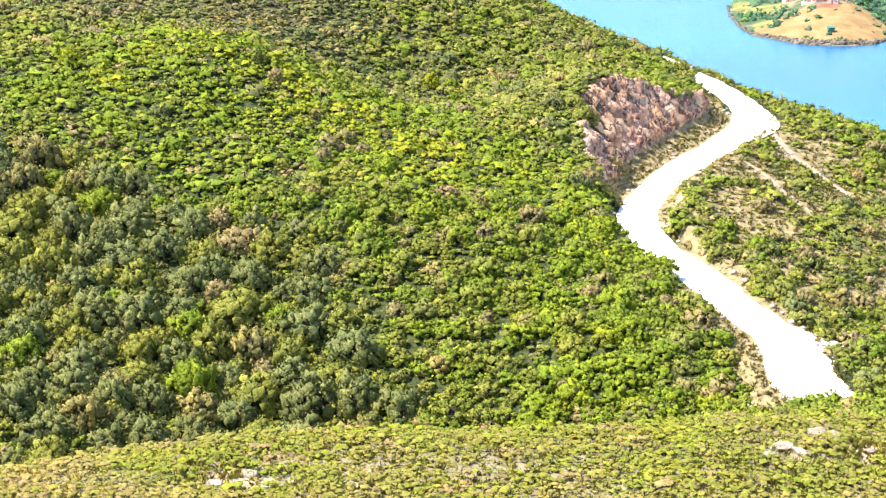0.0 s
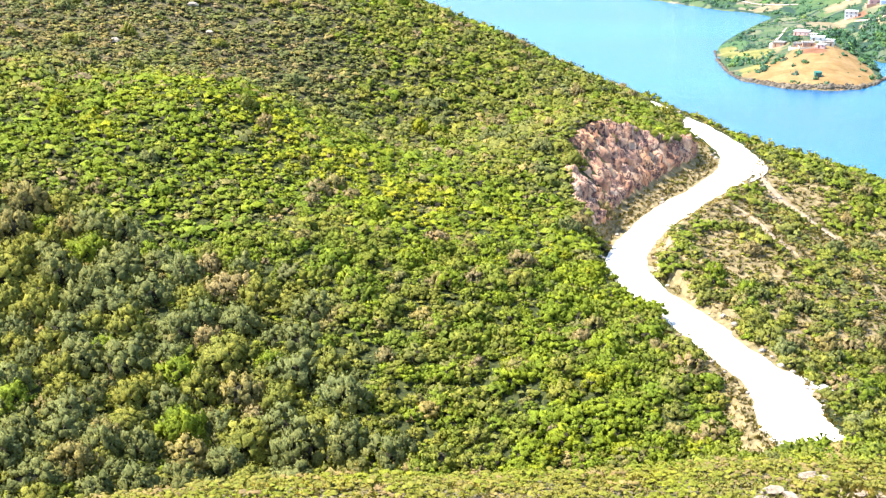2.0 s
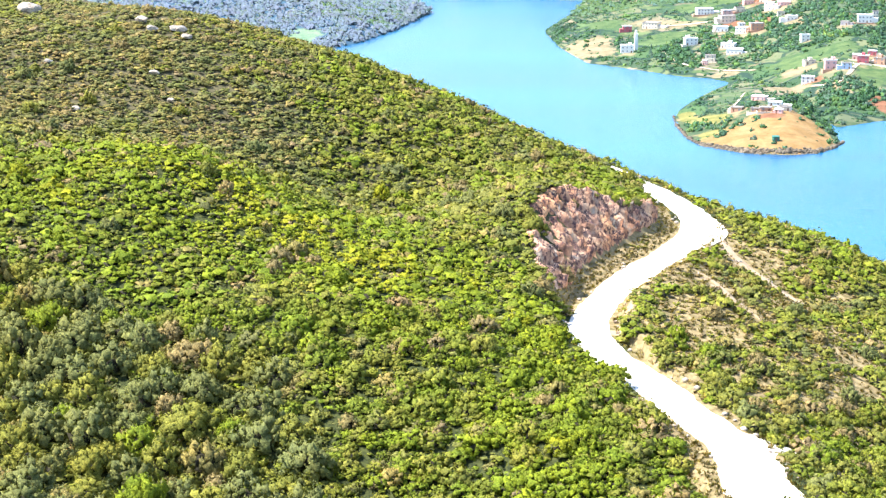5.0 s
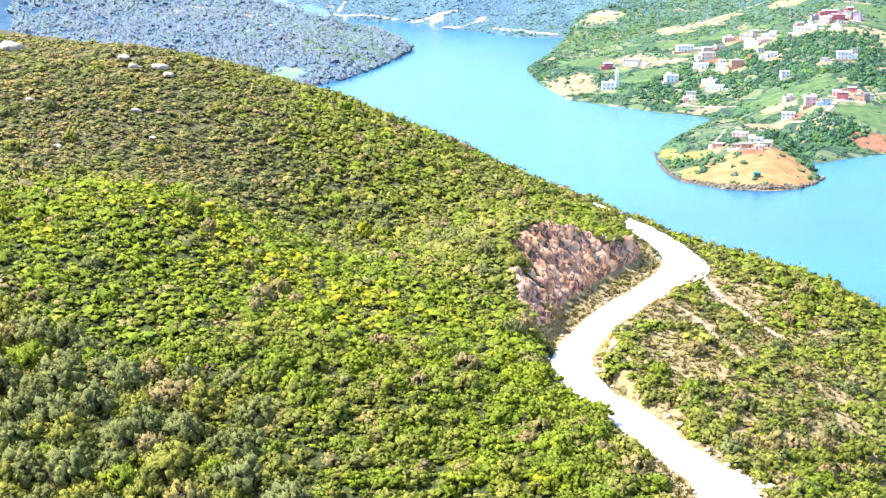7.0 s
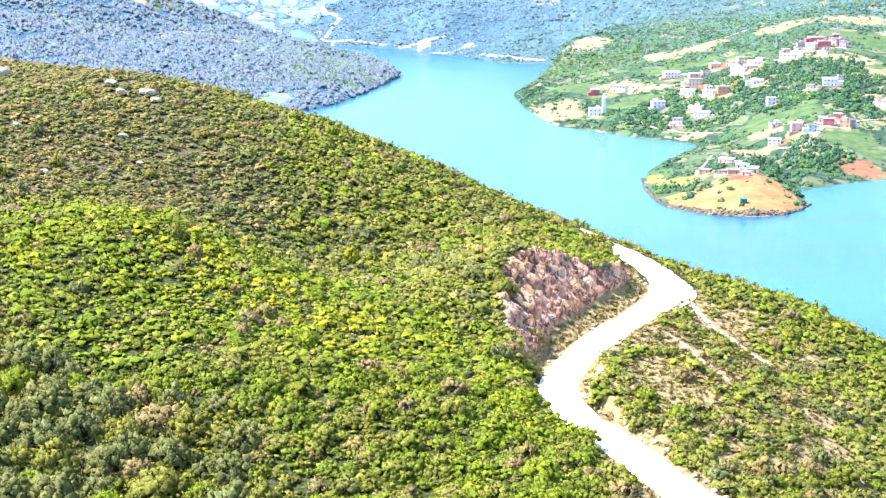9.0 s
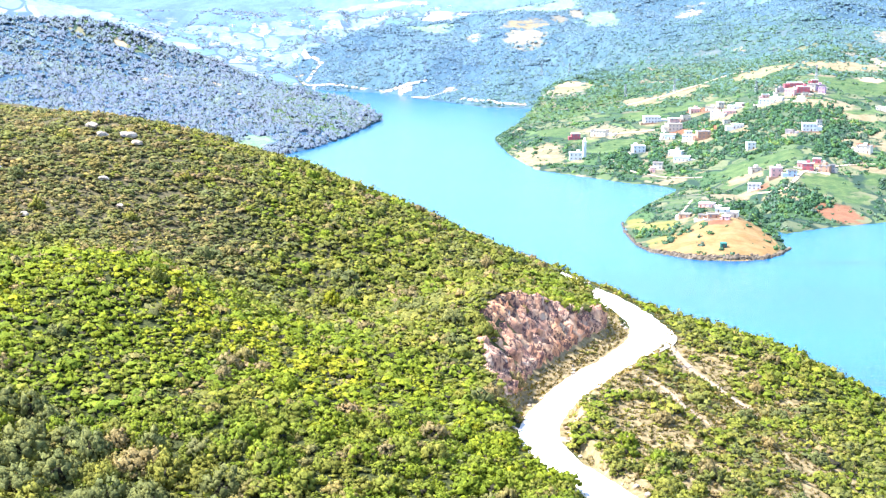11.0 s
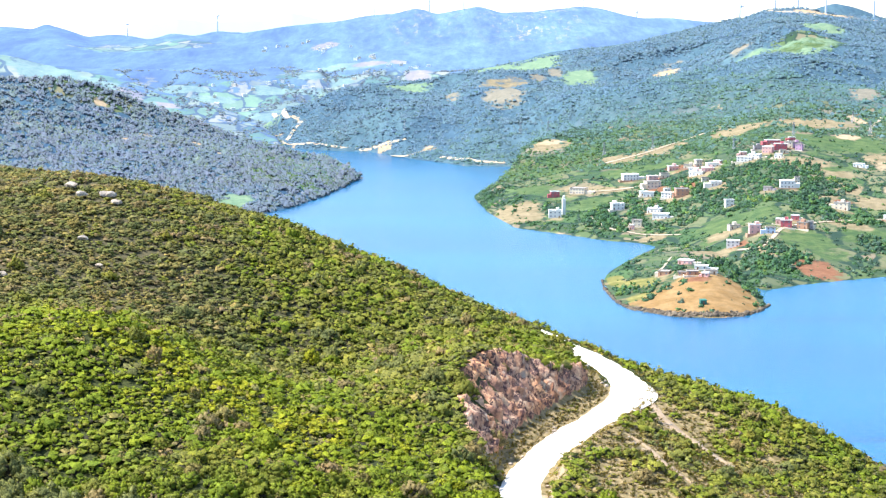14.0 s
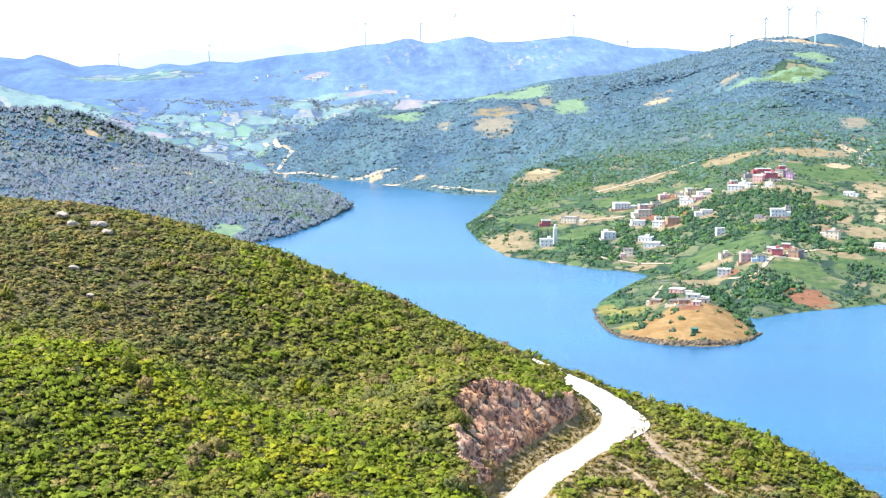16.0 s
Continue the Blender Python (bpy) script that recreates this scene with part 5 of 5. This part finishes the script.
GROVES = [(198, 1198, 10, 16, -8), (205, 1172, 12, 18, -9), (209, 1150, 9, 16, -10), (212, 1118, 8, 20, -10), (238, 1206, 12, 12, -10), (318, 1554, 30, 35, -11), (283, 1470, 24, 26, -10), (317, 1460, 26, 22, -12), (246, 1526, 20, 22, -9), (217, 1556, 22, 22, -8), (316, 1618, 26, 22, -11), (117, 1122, 6, 5, -8), (128, 1120, 6, 5, -8), (139, 1121, 6, 5, -8), (135, 1083, 6, 2.5, 35), (147, 1096, 6, 2.5, 45), (164, 1519, 29, 55, -6), (227, 1624, 35, 65, -8), (266, 1523, 33, 72, -10), (313, 1571, 28, 63, -11), (219, 1222, 16, 77, -10), (252, 1237, 20, 32, -12), (343, 1506, 22, 50, -13), (348, 1302, 19, 27, -15), (148, 1370, 19, 26, -6), (350, 1385, 25, 17, -14), (235, 1495, 27, 32, -9), (41, 1749, 12, 21, -1), (299, 1587, 34, 45, -11), (206, 1475, 21, 26, -8), (318, 1415, 15, 18, -13), (223, 1151, 5, 33, -11)]


def village_trees():
    rng = np.random.default_rng(91)
    x, y = sector(rng, 0.8, 17, 1040, 2050, 5.1)
    z = ground_height(x, y)
    grove = np.maximum(patch(x, y, GROVES), patch(x, y, CAPE_HEDGE, 0))
    open_ = np.maximum.reduce([patch(x, y, p) for p in (GREEN_LAND, DRY_LAND, SOIL_LAND, PALE_LAND)] + [patch(x, y, p, 0) for p in (SLOPE_GREEN, SLOPE_TAN, VILLAGE_GREEN, VILLAGE_TAN, CAPE_STRAW, CAPE_OLIVE, ROCKY)])
    hedge = np.abs(fractal(x, y, 70, 2, 25)) < 0.05
    chance = np.where(grove > 0.25, 0.95, np.where(hedge, 0.95, 0.72)) * np.where((open_ > 0.5) & (grove < 0.4), 0.12, 1.0)
    k = (z > 0.8) & (rng.random(len(x)) < chance)
    x, y, z, grove = x[k], y[k], z[k], grove[k]
    for a in (UPPER_HOUSES, MIDDLE_HOUSES, LOWER_HOUSES, CAPE_HOUSES):
        for hx, hy, w, h, _ in a:
            u = np.hypot(x - hx, (y - hy + 5) * 0.55)
            k = u > 0.5 * w + 3.0
            x, y, z, grove = x[k], y[k], z[k], grove[k]
    t = np.clip(0.42 + 0.25 * fractal(x, y, 40, 2, 19) + rng.normal(0, 0.18, len(x)), 0, 1)
    size = np.where(grove > 0.25, rng.gamma(14, 0.235, len(x)), rng.gamma(8, 0.23, len(x)))
    leafy("village_trees", scatter(TREE_CROWNS, rng, x, y, z - 0.3, np.clip(size, 0.8, 5.0), rng.uniform(0.8, 1.25, len(x)), t), TREE_LEAVES, "dark green orchard trees and hedges among the houses", "trees")


village_trees()


def verge_stones():
    """Loose pale stones on the verges and down the bank below the road."""
    rng = np.random.default_rng(58)
    x, y = sown(rng, 112, 255, 1.1, 15)
    d = road_distance(x, y)
    side = np.exp(-((d - ROAD_HALF - 0.5) / 0.7) ** 2)
    k = (d > ROAD_HALF - 0.2) & (rng.random(len(x)) < np.maximum(0.35 * side, 0.5 * patch(x, y, NEAR_STONES)))
    x, y = x[k], y[k]
    bm = bmesh.new()
    bmesh.ops.create_icosphere(bm, subdivisions=1, radius=1.0)
    tv = np.array([v.co[:] for v in bm.verts])
    bm.verts.index_update()
    tf = np.array([[v.index for v in f.verts] for f in bm.faces])
    bm.free()
    tpl = [(tv * rng.uniform(0.6, 1.4, tv.shape), tf, tv, np.zeros(len(tv))) for _ in range(5)]
    v, f, tt, _, _ = scatter(tpl, rng, x, y, ground_height(x, y) + 0.05, np.clip(rng.gamma(3, 0.06, len(x)), 0.08, 0.4), np.full(len(x), 0.65), rng.random(len(x)))
    tagged(new("verge_stones", mesh_from("verge_stones", v, f, [PALE_ROCK], {"tint": tt})), "loose pale stones along the dirt road's edges", "stones", kind="stuff")


verge_stones()

# ---- tracks ----
TRACK = simple("pale_track_earth", (0.36, 0.295, 0.21), 0.95, 0.28, 0.08)
FAR_ROAD = [(-326, 2960), (-284, 2731), (-269, 2715), (-256, 2697), (-250, 2665), (-257, 2650), (-262, 2629), (-265, 2612), (-273, 2600)]
STRAND_TRACK = [(-273, 2600), (-238, 2561), (-199, 2529), (-171, 2510), (-144, 2495), (-126, 2489), (-108, 2474), (-86, 2466), (-70, 2466)]
BEACH_TRACK = [(-88, 2405), (-70, 2380), (-50, 2388), (-33, 2393)]
VILLAGE_TRACK = [(133, 1531), (144, 1472), (161, 1445), (179, 1423), (202, 1406)]
HOUSE_TRACK = [(231, 1291), (246, 1274), (262, 1303), (275, 1334), (294, 1349), (323, 1371), (386, 1397)]
CAPE_TRACK = [(153, 1170), (162, 1207), (173, 1258)]
TOP_TRACK = [(613, 3170), (662, 3089), (720, 3059), (794, 3037)]
SPUR_TRACK = [(165, 1829), (199, 1851), (235, 1875), (279, 1906), (320, 1913), (368, 1922)]
SIDE_TRACK = [(470, 1813), (484, 1863), (515, 1941), (533, 1982)]
FLAT_TRACK = [(139, 1672), (162, 1667), (198, 1668)]
SHORE_TRACK = [(-15, 2312), (13, 2267), (36, 2246), (75, 2230)]


def track(points, half, lift=0.5):
    line = smooth_line(points, 6.0)
    tan = np.gradient(line, axis=0)
    tan /= np.linalg.norm(tan, axis=1)[:, None]
    nor = np.stack([-tan[:, 1], tan[:, 0]], 1)
    rows = []
    for f in (-1, 0, 1):
        q = line + nor * (f * half * (1 + 0.65 * fractal(line[:, 0] + f * 90, line[:, 1], 22, 4, 33)))[:, None]
        rows.append(np.c_[q, np.maximum(ground_height(q[:, 0], q[:, 1]), 0.2) + lift])
    v = np.stack(rows, 1).reshape(-1, 3)
    i, j = np.meshgrid(np.arange(len(line) - 1), np.arange(2), indexing="ij")
    q = np.stack([i * 3 + j, (i + 1) * 3 + j, (i + 1) * 3 + j + 1, i * 3 + j + 1], -1).reshape(-1, 4)
    tagged(new("track", mesh_from("track", v, q, [TRACK], smooth=True)), "pale earth track across the far slope", "track", kind="structure")


for _p, _h in ((FAR_ROAD, 4.2), (STRAND_TRACK, 2.8), (BEACH_TRACK, 5.5), (VILLAGE_TRACK, 1.6), (HOUSE_TRACK, 1.7), (CAPE_TRACK, 1.0), (TOP_TRACK, 9), (SPUR_TRACK, 2.2), (SIDE_TRACK, 2.2), (FLAT_TRACK, 3.0), (SHORE_TRACK, 4)):
    track(_p, _h)


# ---- houses ----
WALLS = {"w": simple("white_plaster", (0.717, 0.7, 0.665), 0.85, 0.06, 0.4), "c": simple("cream_plaster", (0.647, 0.56, 0.438), 0.85, 0.08, 0.4),
         "p": simple("pink_plaster", (0.63, 0.367, 0.333), 0.85, 0.1, 0.4), "r": simple("brick_red_plaster", (0.438, 0.114, 0.131), 0.85, 0.12, 0.4),
         "t": simple("bare_terracotta_block", (0.455, 0.263, 0.175), 0.9, 0.15, 0.6), "g": simple("unpainted_grey_render", (0.35, 0.315, 0.315), 0.9, 0.12, 0.5),
         "l": simple("lilac_plaster", (0.481, 0.298, 0.42), 0.85, 0.1, 0.4), "b": simple("pale_blue_plaster", (0.438, 0.542, 0.682), 0.85, 0.1, 0.4)}
HOUSE_WORD = {"w": "white plastered", "c": "cream plastered", "p": "pink plastered", "r": "dark red plastered", "t": "bare terracotta block", "g": "unpainted grey", "l": "lilac plastered", "b": "pale blue plastered"}
ROOF = simple("pale_roof_slab", (0.33, 0.3, 0.27), 0.9, 0.1, 0.3)
PANE = simple("grey_window_glass", (0.20, 0.21, 0.235), 0.15, 0.1, 1.0)
DOOR = simple("brown_painted_door", (0.16, 0.09, 0.06), 0.6, 0.1, 1.0)


def house(x, y, w, h, colour, rng):
    """A flat-roofed house: walls, roof slab with a parapet, windows on two sides, a door and a stair hut on larger ones."""
    w, h = 0.86 * w, max(0.9 * h, 2.5)
    d = w * rng.uniform(0.6, 0.85)
    yaw = math.degrees(-math.atan2(x, y)) + rng.uniform(-22, 22)
    ca, sa = math.cos(radians(yaw)), math.sin(radians(yaw))
    px, py = x - sa * d / 2, y + ca * d / 2
    cx = np.array([px + ca * u * w / 2 - sa * v * d / 2 for u in (-1, 1) for v in (-1, 1)])
    cy = np.array([py + sa * u * w / 2 + ca * v * d / 2 for u in (-1, 1) for v in (-1, 1)])
    zs = ground_height(cx, cy)
    z0 = float(zs[[0, 2]].mean())
    root = new("house", None)
    root.matrix_world = pose(px, py, z0, 0, 0, yaw)
    storeys = max(1, round(h / 3.1))
    tagged(root, f"{HOUSE_WORD[colour]} flat-roofed {'two' if storeys == 2 else 'three' if storeys > 2 else 'one'}-storey house on the slope", "house", "houses of the lakeside village")
    low = float(min(zs.min() - z0, 0)) - 0.5
    bm = bmesh.new()
    box(bm, (-w / 2, -d / 2, low), (w / 2, d / 2, h))
    part("wall", bm, WALLS[colour], root)
    bm = bmesh.new()
    e = 0.25
    box(bm, (-w / 2 - e, -d / 2 - e, h), (w / 2 + e, d / 2 + e, h + 0.22))
    for lo, hi in (((-w / 2 - e, -d / 2 - e), (w / 2 + e, -d / 2)), ((-w / 2 - e, d / 2), (w / 2 + e, d / 2 + e)), ((-w / 2 - e, -d / 2), (-w / 2, d / 2)), ((w / 2, -d / 2), (w / 2 + e, d / 2))):
        box(bm, (*lo, h + 0.22), (*hi, h + 0.75))
    roof = part("roof", bm, ROOF if colour not in "wrp" else WALLS["w"], root)
    if w > 9 and rng.random() < 0.6:
        bm = bmesh.new()
        u = rng.uniform(-0.25, 0.25) * w
        box(bm, (u - 1.5, -0.5, h + 0.22), (u + 1.5, d / 2 - 0.3, h + 2.6))
        part("stair_hut", bm, WALLS[colour], roof)
    if rng.random() < 0.6:
        bm = bmesh.new()
        side, aw, ah = rng.choice((-1, 1)), w * rng.uniform(0.3, 0.6), h * rng.uniform(0.45, 0.7)
        u0, u1 = sorted((side * w / 2, side * (w / 2 + aw)))
        box(bm, (u0, -d * 0.4, low), (u1, d * 0.3, ah))
        box(bm, (u0 - 0.15, -d * 0.4 - 0.15, ah), (u1 + 0.15, d * 0.3 + 0.15, ah + 0.2))
        part("annex", bm, WALLS[colour if rng.random() < 0.5 else "c"], root)
    if rng.random() < 0.5:
        bm = bmesh.new()
        for lo, hi in (((-w * 0.8, -d * 0.5 - 5.0), (w * 0.8, -d * 0.5 - 4.7)), ((-w * 0.8 - 0.3, -d * 0.5 - 5.0), (-w * 0.8, -d * 0.2))):
            box(bm, (*lo, low - 1.5), (*hi, 0.6))
        part("yard_wall", bm, WALLS["c" if rng.random() < 0.6 else "t"], root)
    n = max(2, int(w / 3.2))
    door = int(rng.integers(n))
    for s in range(storeys):
        zz = s * h / storeys
        for k in range(n):
            u = -w / 2 + (k + 0.5) * w / n
            bm = bmesh.new()
            if s == 0 and k == door:
                box(bm, (u - 0.55, -d / 2 - 0.06, 0.0), (u + 0.55, -d / 2 + 0.1, 2.1))
                part("door", bm, DOOR, root)
            else:
                box(bm, (u - 0.6, -d / 2 - 0.05, zz + 1.0), (u + 0.6, -d / 2 + 0.1, zz + 2.3))
                part("window", bm, PANE, root)
        bm = bmesh.new()
        box(bm, (-w / 2 - 0.05, -0.6, zz + 1.0), (-w / 2 + 0.1, 0.6, zz + 2.3))
        part("window", bm, PANE, root)
    return root


_hr = np.random.default_rng(12)
for _set in (UPPER_HOUSES, MIDDLE_HOUSES, LOWER_HOUSES, CAPE_HOUSES):
    for _row in _set:
        house(*_row, _hr)


def white_tower(x, y, h):
    z = float(ground_height(np.array([x]), np.array([y]))[0])
    root = new("minaret", None)
    root.matrix_world = pose(x, y, z, 0, 0, 8)
    tagged(root, "tall white square minaret beside the lakeside houses", "tower")
    for nm, a, lo, hi in (("shaft", 1.6, -0.5, h * 0.78), ("gallery", 1.9, h * 0.78, h * 0.82), ("lantern", 0.9, h * 0.82, h * 0.96)):
        bm = bmesh.new()
        box(bm, (-a, -a, lo), (a, a, hi))
        bmesh.ops.bevel(bm, geom=bm.edges[:], offset=0.1, segments=1, affect="EDGES")
        part(nm, bm, WALLS["w"], root)
    bm = bmesh.new()
    bmesh.ops.create_uvsphere(bm, u_segments=12, v_segments=8, radius=0.95, matrix=Matrix.Translation((0, 0, h * 0.96)))
    part("dome", bm, WALLS["w"], root)


white_tower(109, 1557, 19)


def green_hut(x, y):
    z = float(ground_height(np.array([x]), np.array([y]))[0])
    root = new("hut", None)
    root.matrix_world = pose(x, y, z, 0, 0, 10)
    tagged(root, "small teal-green painted hut on the dry grass knoll", "hut")
    teal = simple("teal_painted_boards", (0.03, 0.14, 0.11), 0.6, 0.1, 1.0)
    bm = bmesh.new()
    box(bm, (-2.0, -1.6, -0.6), (2.0, 1.6, 2.5))
    part("wall", bm, teal, root)
    bm = bmesh.new()
    for v in box(bm, (-2.3, -1.9, 2.5), (2.3, 1.9, 2.7)):
        v.co.z += 0.5 * (v.co.y > 0)
    part("roof", bm, teal, root)
    bm = bmesh.new()
    box(bm, (-0.5, -1.66, -0.1), (0.5, -1.55, 1.9))
    part("door", bm, DOOR, root)


green_hut(166, 1049)


# ---- wind turbines and pylons on the hills ----
STEEL_WHITE = simple("white_turbine_paint", (0.46, 0.54, 0.66), 0.45, 0.04, 0.2, 0.05)
GALVANISED = simple("grey_galvanised_steel", (0.25, 0.27, 0.3), 0.5, 0.1, 0.5, 0.1, 0.4)
TURBINES = [(-206, 4295, 54), (-60, 4300, 45), (31, 4250, 64), (343, 4266, 53), (571, 3230, 30), (632, 3188, 40), (675, 3179, 57), (718, 3129, 56), (804, 3103, 53), (-670, 4642, 43), (-920, 4599, 33), (488, 4302, 21)]


def turbine(x, y, hub, spin):
    z = float(ground_height(np.array([x]), np.array([y]))[0])
    root = new("wind_turbine", None)
    root.matrix_world = pose(x, y, z, 0, 0, math.degrees(-math.atan2(x, y)) + 55)
    tagged(root, "tall white three-bladed wind turbine on the ridge", "wind turbine", "wind farm on the ridges")
    bm = bmesh.new()
    bmesh.ops.create_cone(bm, cap_ends=True, segments=16, radius1=2.0, radius2=1.2, depth=hub + 4, matrix=Matrix.Translation((0, 0, hub / 2 - 2)))
    part("tower", bm, STEEL_WHITE, root)
    bm = bmesh.new()
    box(bm, (-1.5, -2.5, hub - 0.2), (1.5, 5.5, hub + 2.8))
    bmesh.ops.bevel(bm, geom=bm.edges[:], offset=0.5, segments=2, affect="EDGES")
    part("nacelle", bm, STEEL_WHITE, root)
    bm = bmesh.new()
    bmesh.ops.create_uvsphere(bm, u_segments=12, v_segments=8, radius=1.4, matrix=Matrix.Translation((0, -3.2, hub + 1.3)))
    hub_part = part("hub", bm, STEEL_WHITE, root)
    length = min(26, hub * 0.5)
    for k in range(3):
        bm = bmesh.new()
        made = box(bm, (-1.3, -0.3, 1.0), (1.3, 0.3, length))
        for v in made:
            if v.co.z > 2:
                v.co.x = v.co.x * 0.28 + 0.3
                v.co.y *= 0.3
        bmesh.ops.transform(bm, matrix=Matrix.Translation((0, -3.4, hub + 1.3)) @ Matrix.Rotation(radians(spin + 120 * k), 4, "Y"), verts=bm.verts)
        part("blade", bm, STEEL_WHITE, hub_part)


for _k, (_x, _y, _h) in enumerate(TURBINES):
    turbine(_x, _y, _h, (18 + 47 * _k) % 120)


def bar(bm, a, b, r):
    a, b = Vector(a), Vector(b)
    bmesh.ops.create_cone(bm, cap_ends=True, segments=4, radius1=r, radius2=r, depth=(b - a).length, matrix=Matrix.Translation((a + b) / 2) @ (b - a).to_track_quat("Z", "Y").to_matrix().to_4x4())


PYLONS = [(179, 1890, 16), (235, 1882, 16), (307, 1753, 12), (376, 1774, 18), (472, 1820, 16), (100, 2345, 18), (137, 2288, 14), (-73, 2491, 16), (473, 1904, 12)]


def pylon(x, y, h):
    h = max(h, 14)
    z = float(ground_height(np.array([x]), np.array([y]))[0])
    root = new("pylon", None)
    root.matrix_world = pose(x, y, z, 0, 0, 20)
    tagged(root, "grey lattice steel power pylon on the slope", "pylon", "power line pylons")
    for sx in (-1, 1):
        for sy in (-1, 1):
            bm = bmesh.new()
            bar(bm, (sx * 1.5, sy * 1.5, -1), (sx * 0.3, sy * 0.3, h), 0.16)
            part("leg", bm, GALVANISED, root)
    bm = bmesh.new()
    for k in range(7):
        a, b = 1.5 - 1.2 * k / 7, 1.5 - 1.2 * (k + 1) / 7
        za, zb = h * k / 7, h * (k + 1) / 7
        for s in (-1, 1):
            bar(bm, (-a, s * a, za), (b, s * b, zb), 0.08)
            bar(bm, (s * a, -a, za), (s * b, b, zb), 0.08)
    part("lattice", bm, GALVANISED, root)
    for f in (0.72, 0.84, 0.95):
        bm = bmesh.new()
        bar(bm, (-2.6, 0, h * f), (2.6, 0, h * f), 0.13)
        part("cross_arm", bm, GALVANISED, root)


for _x, _y, _h in PYLONS:
    pylon(_x, _y, _h)


# ---- stony rim of the cape ----
def shore_stones():
    rng = np.random.default_rng(33)
    base = np.array(CAPE_BASE, float)
    b = rng.uniform(base[0, 0], base[-1, 0], 1700)
    r = np.interp(b, base[:, 0], base[:, 1]) + rng.normal(0.8, 1.9, len(b))
    x, y = r * np.sin(np.radians(b)), r * np.cos(np.radians(b))
    z = ground_height(x, y)
    k = (z > -1.2) & (z < 3.2)
    x, y, z = x[k], y[k], z[k]
    bm = bmesh.new()
    bmesh.ops.create_icosphere(bm, subdivisions=1, radius=1.0)
    bm.verts.ensure_lookup_table()
    tv = np.array([v.co[:] for v in bm.verts])
    tf = np.array([[v.index for v in f.verts] for f in bm.faces])
    bm.free()
    tpl = [(tv * rng.uniform(0.7, 1.3, tv.shape), tf, tv, np.zeros(len(tv))) for _ in range(5)]
    v, f, tt, _, _ = scatter(tpl, rng, x, y, z, rng.gamma(4, 0.2, len(x)), np.full(len(x), 0.7), rng.random(len(x)))
    tagged(new("shore_stones", mesh_from("shore_stones", v, f, [SHORE_ROCK], {"tint": tt})), "dark broken stones along the cape's waterline", "stones", kind="stuff")


shore_stones()


# ---- scattered farmhouses in the far valley ----
def farmhouse(x, y, w, white):
    z = float(ground_height(np.array([x]), np.array([y]))[0])
    root = new("farmhouse", None)
    root.matrix_world = pose(x, y, z, 0, 0, (x * 7 + y * 3) % 50 - 25)
    tagged(root, "small white farmhouse among distant fields" if white else "small cream farmhouse among distant fields", "house", "farmhouses in the far valley")
    bm = bmesh.new()
    box(bm, (-w / 2, -w / 3, -3), (w / 2, w / 3, 4.5))
    part("wall", bm, WALLS["w" if white else "c"], root)
    bm = bmesh.new()
    box(bm, (-w / 2 - 0.3, -w / 3 - 0.3, 4.5), (w / 2 + 0.3, w / 3 + 0.3, 5.0))
    part("roof", bm, WALLS["w"], root)


FARM_GROUPS = [(-284, 3800, 9, 33, 36), (-388, 3912, 6, 34, 50), (-147, 3404, 7, 48, 66), (-261, 3327, 7, 47, 40), (-78, 3495, 4, 25, 36), (-365, 3224, 6, 46, 42), (-438, 3096, 5, 33, 45), (-182, 3614, 5, 38, 40)]
_fr = np.random.default_rng(45)
for _cx, _cy, _n, _sx, _sy in FARM_GROUPS:
    for _ in range(_n):
        farmhouse(float(_cx + _fr.normal(0, _sx)), float(_cy + _fr.normal(0, _sy)), float(_fr.uniform(6, 11)), bool(_fr.random() < 0.75))
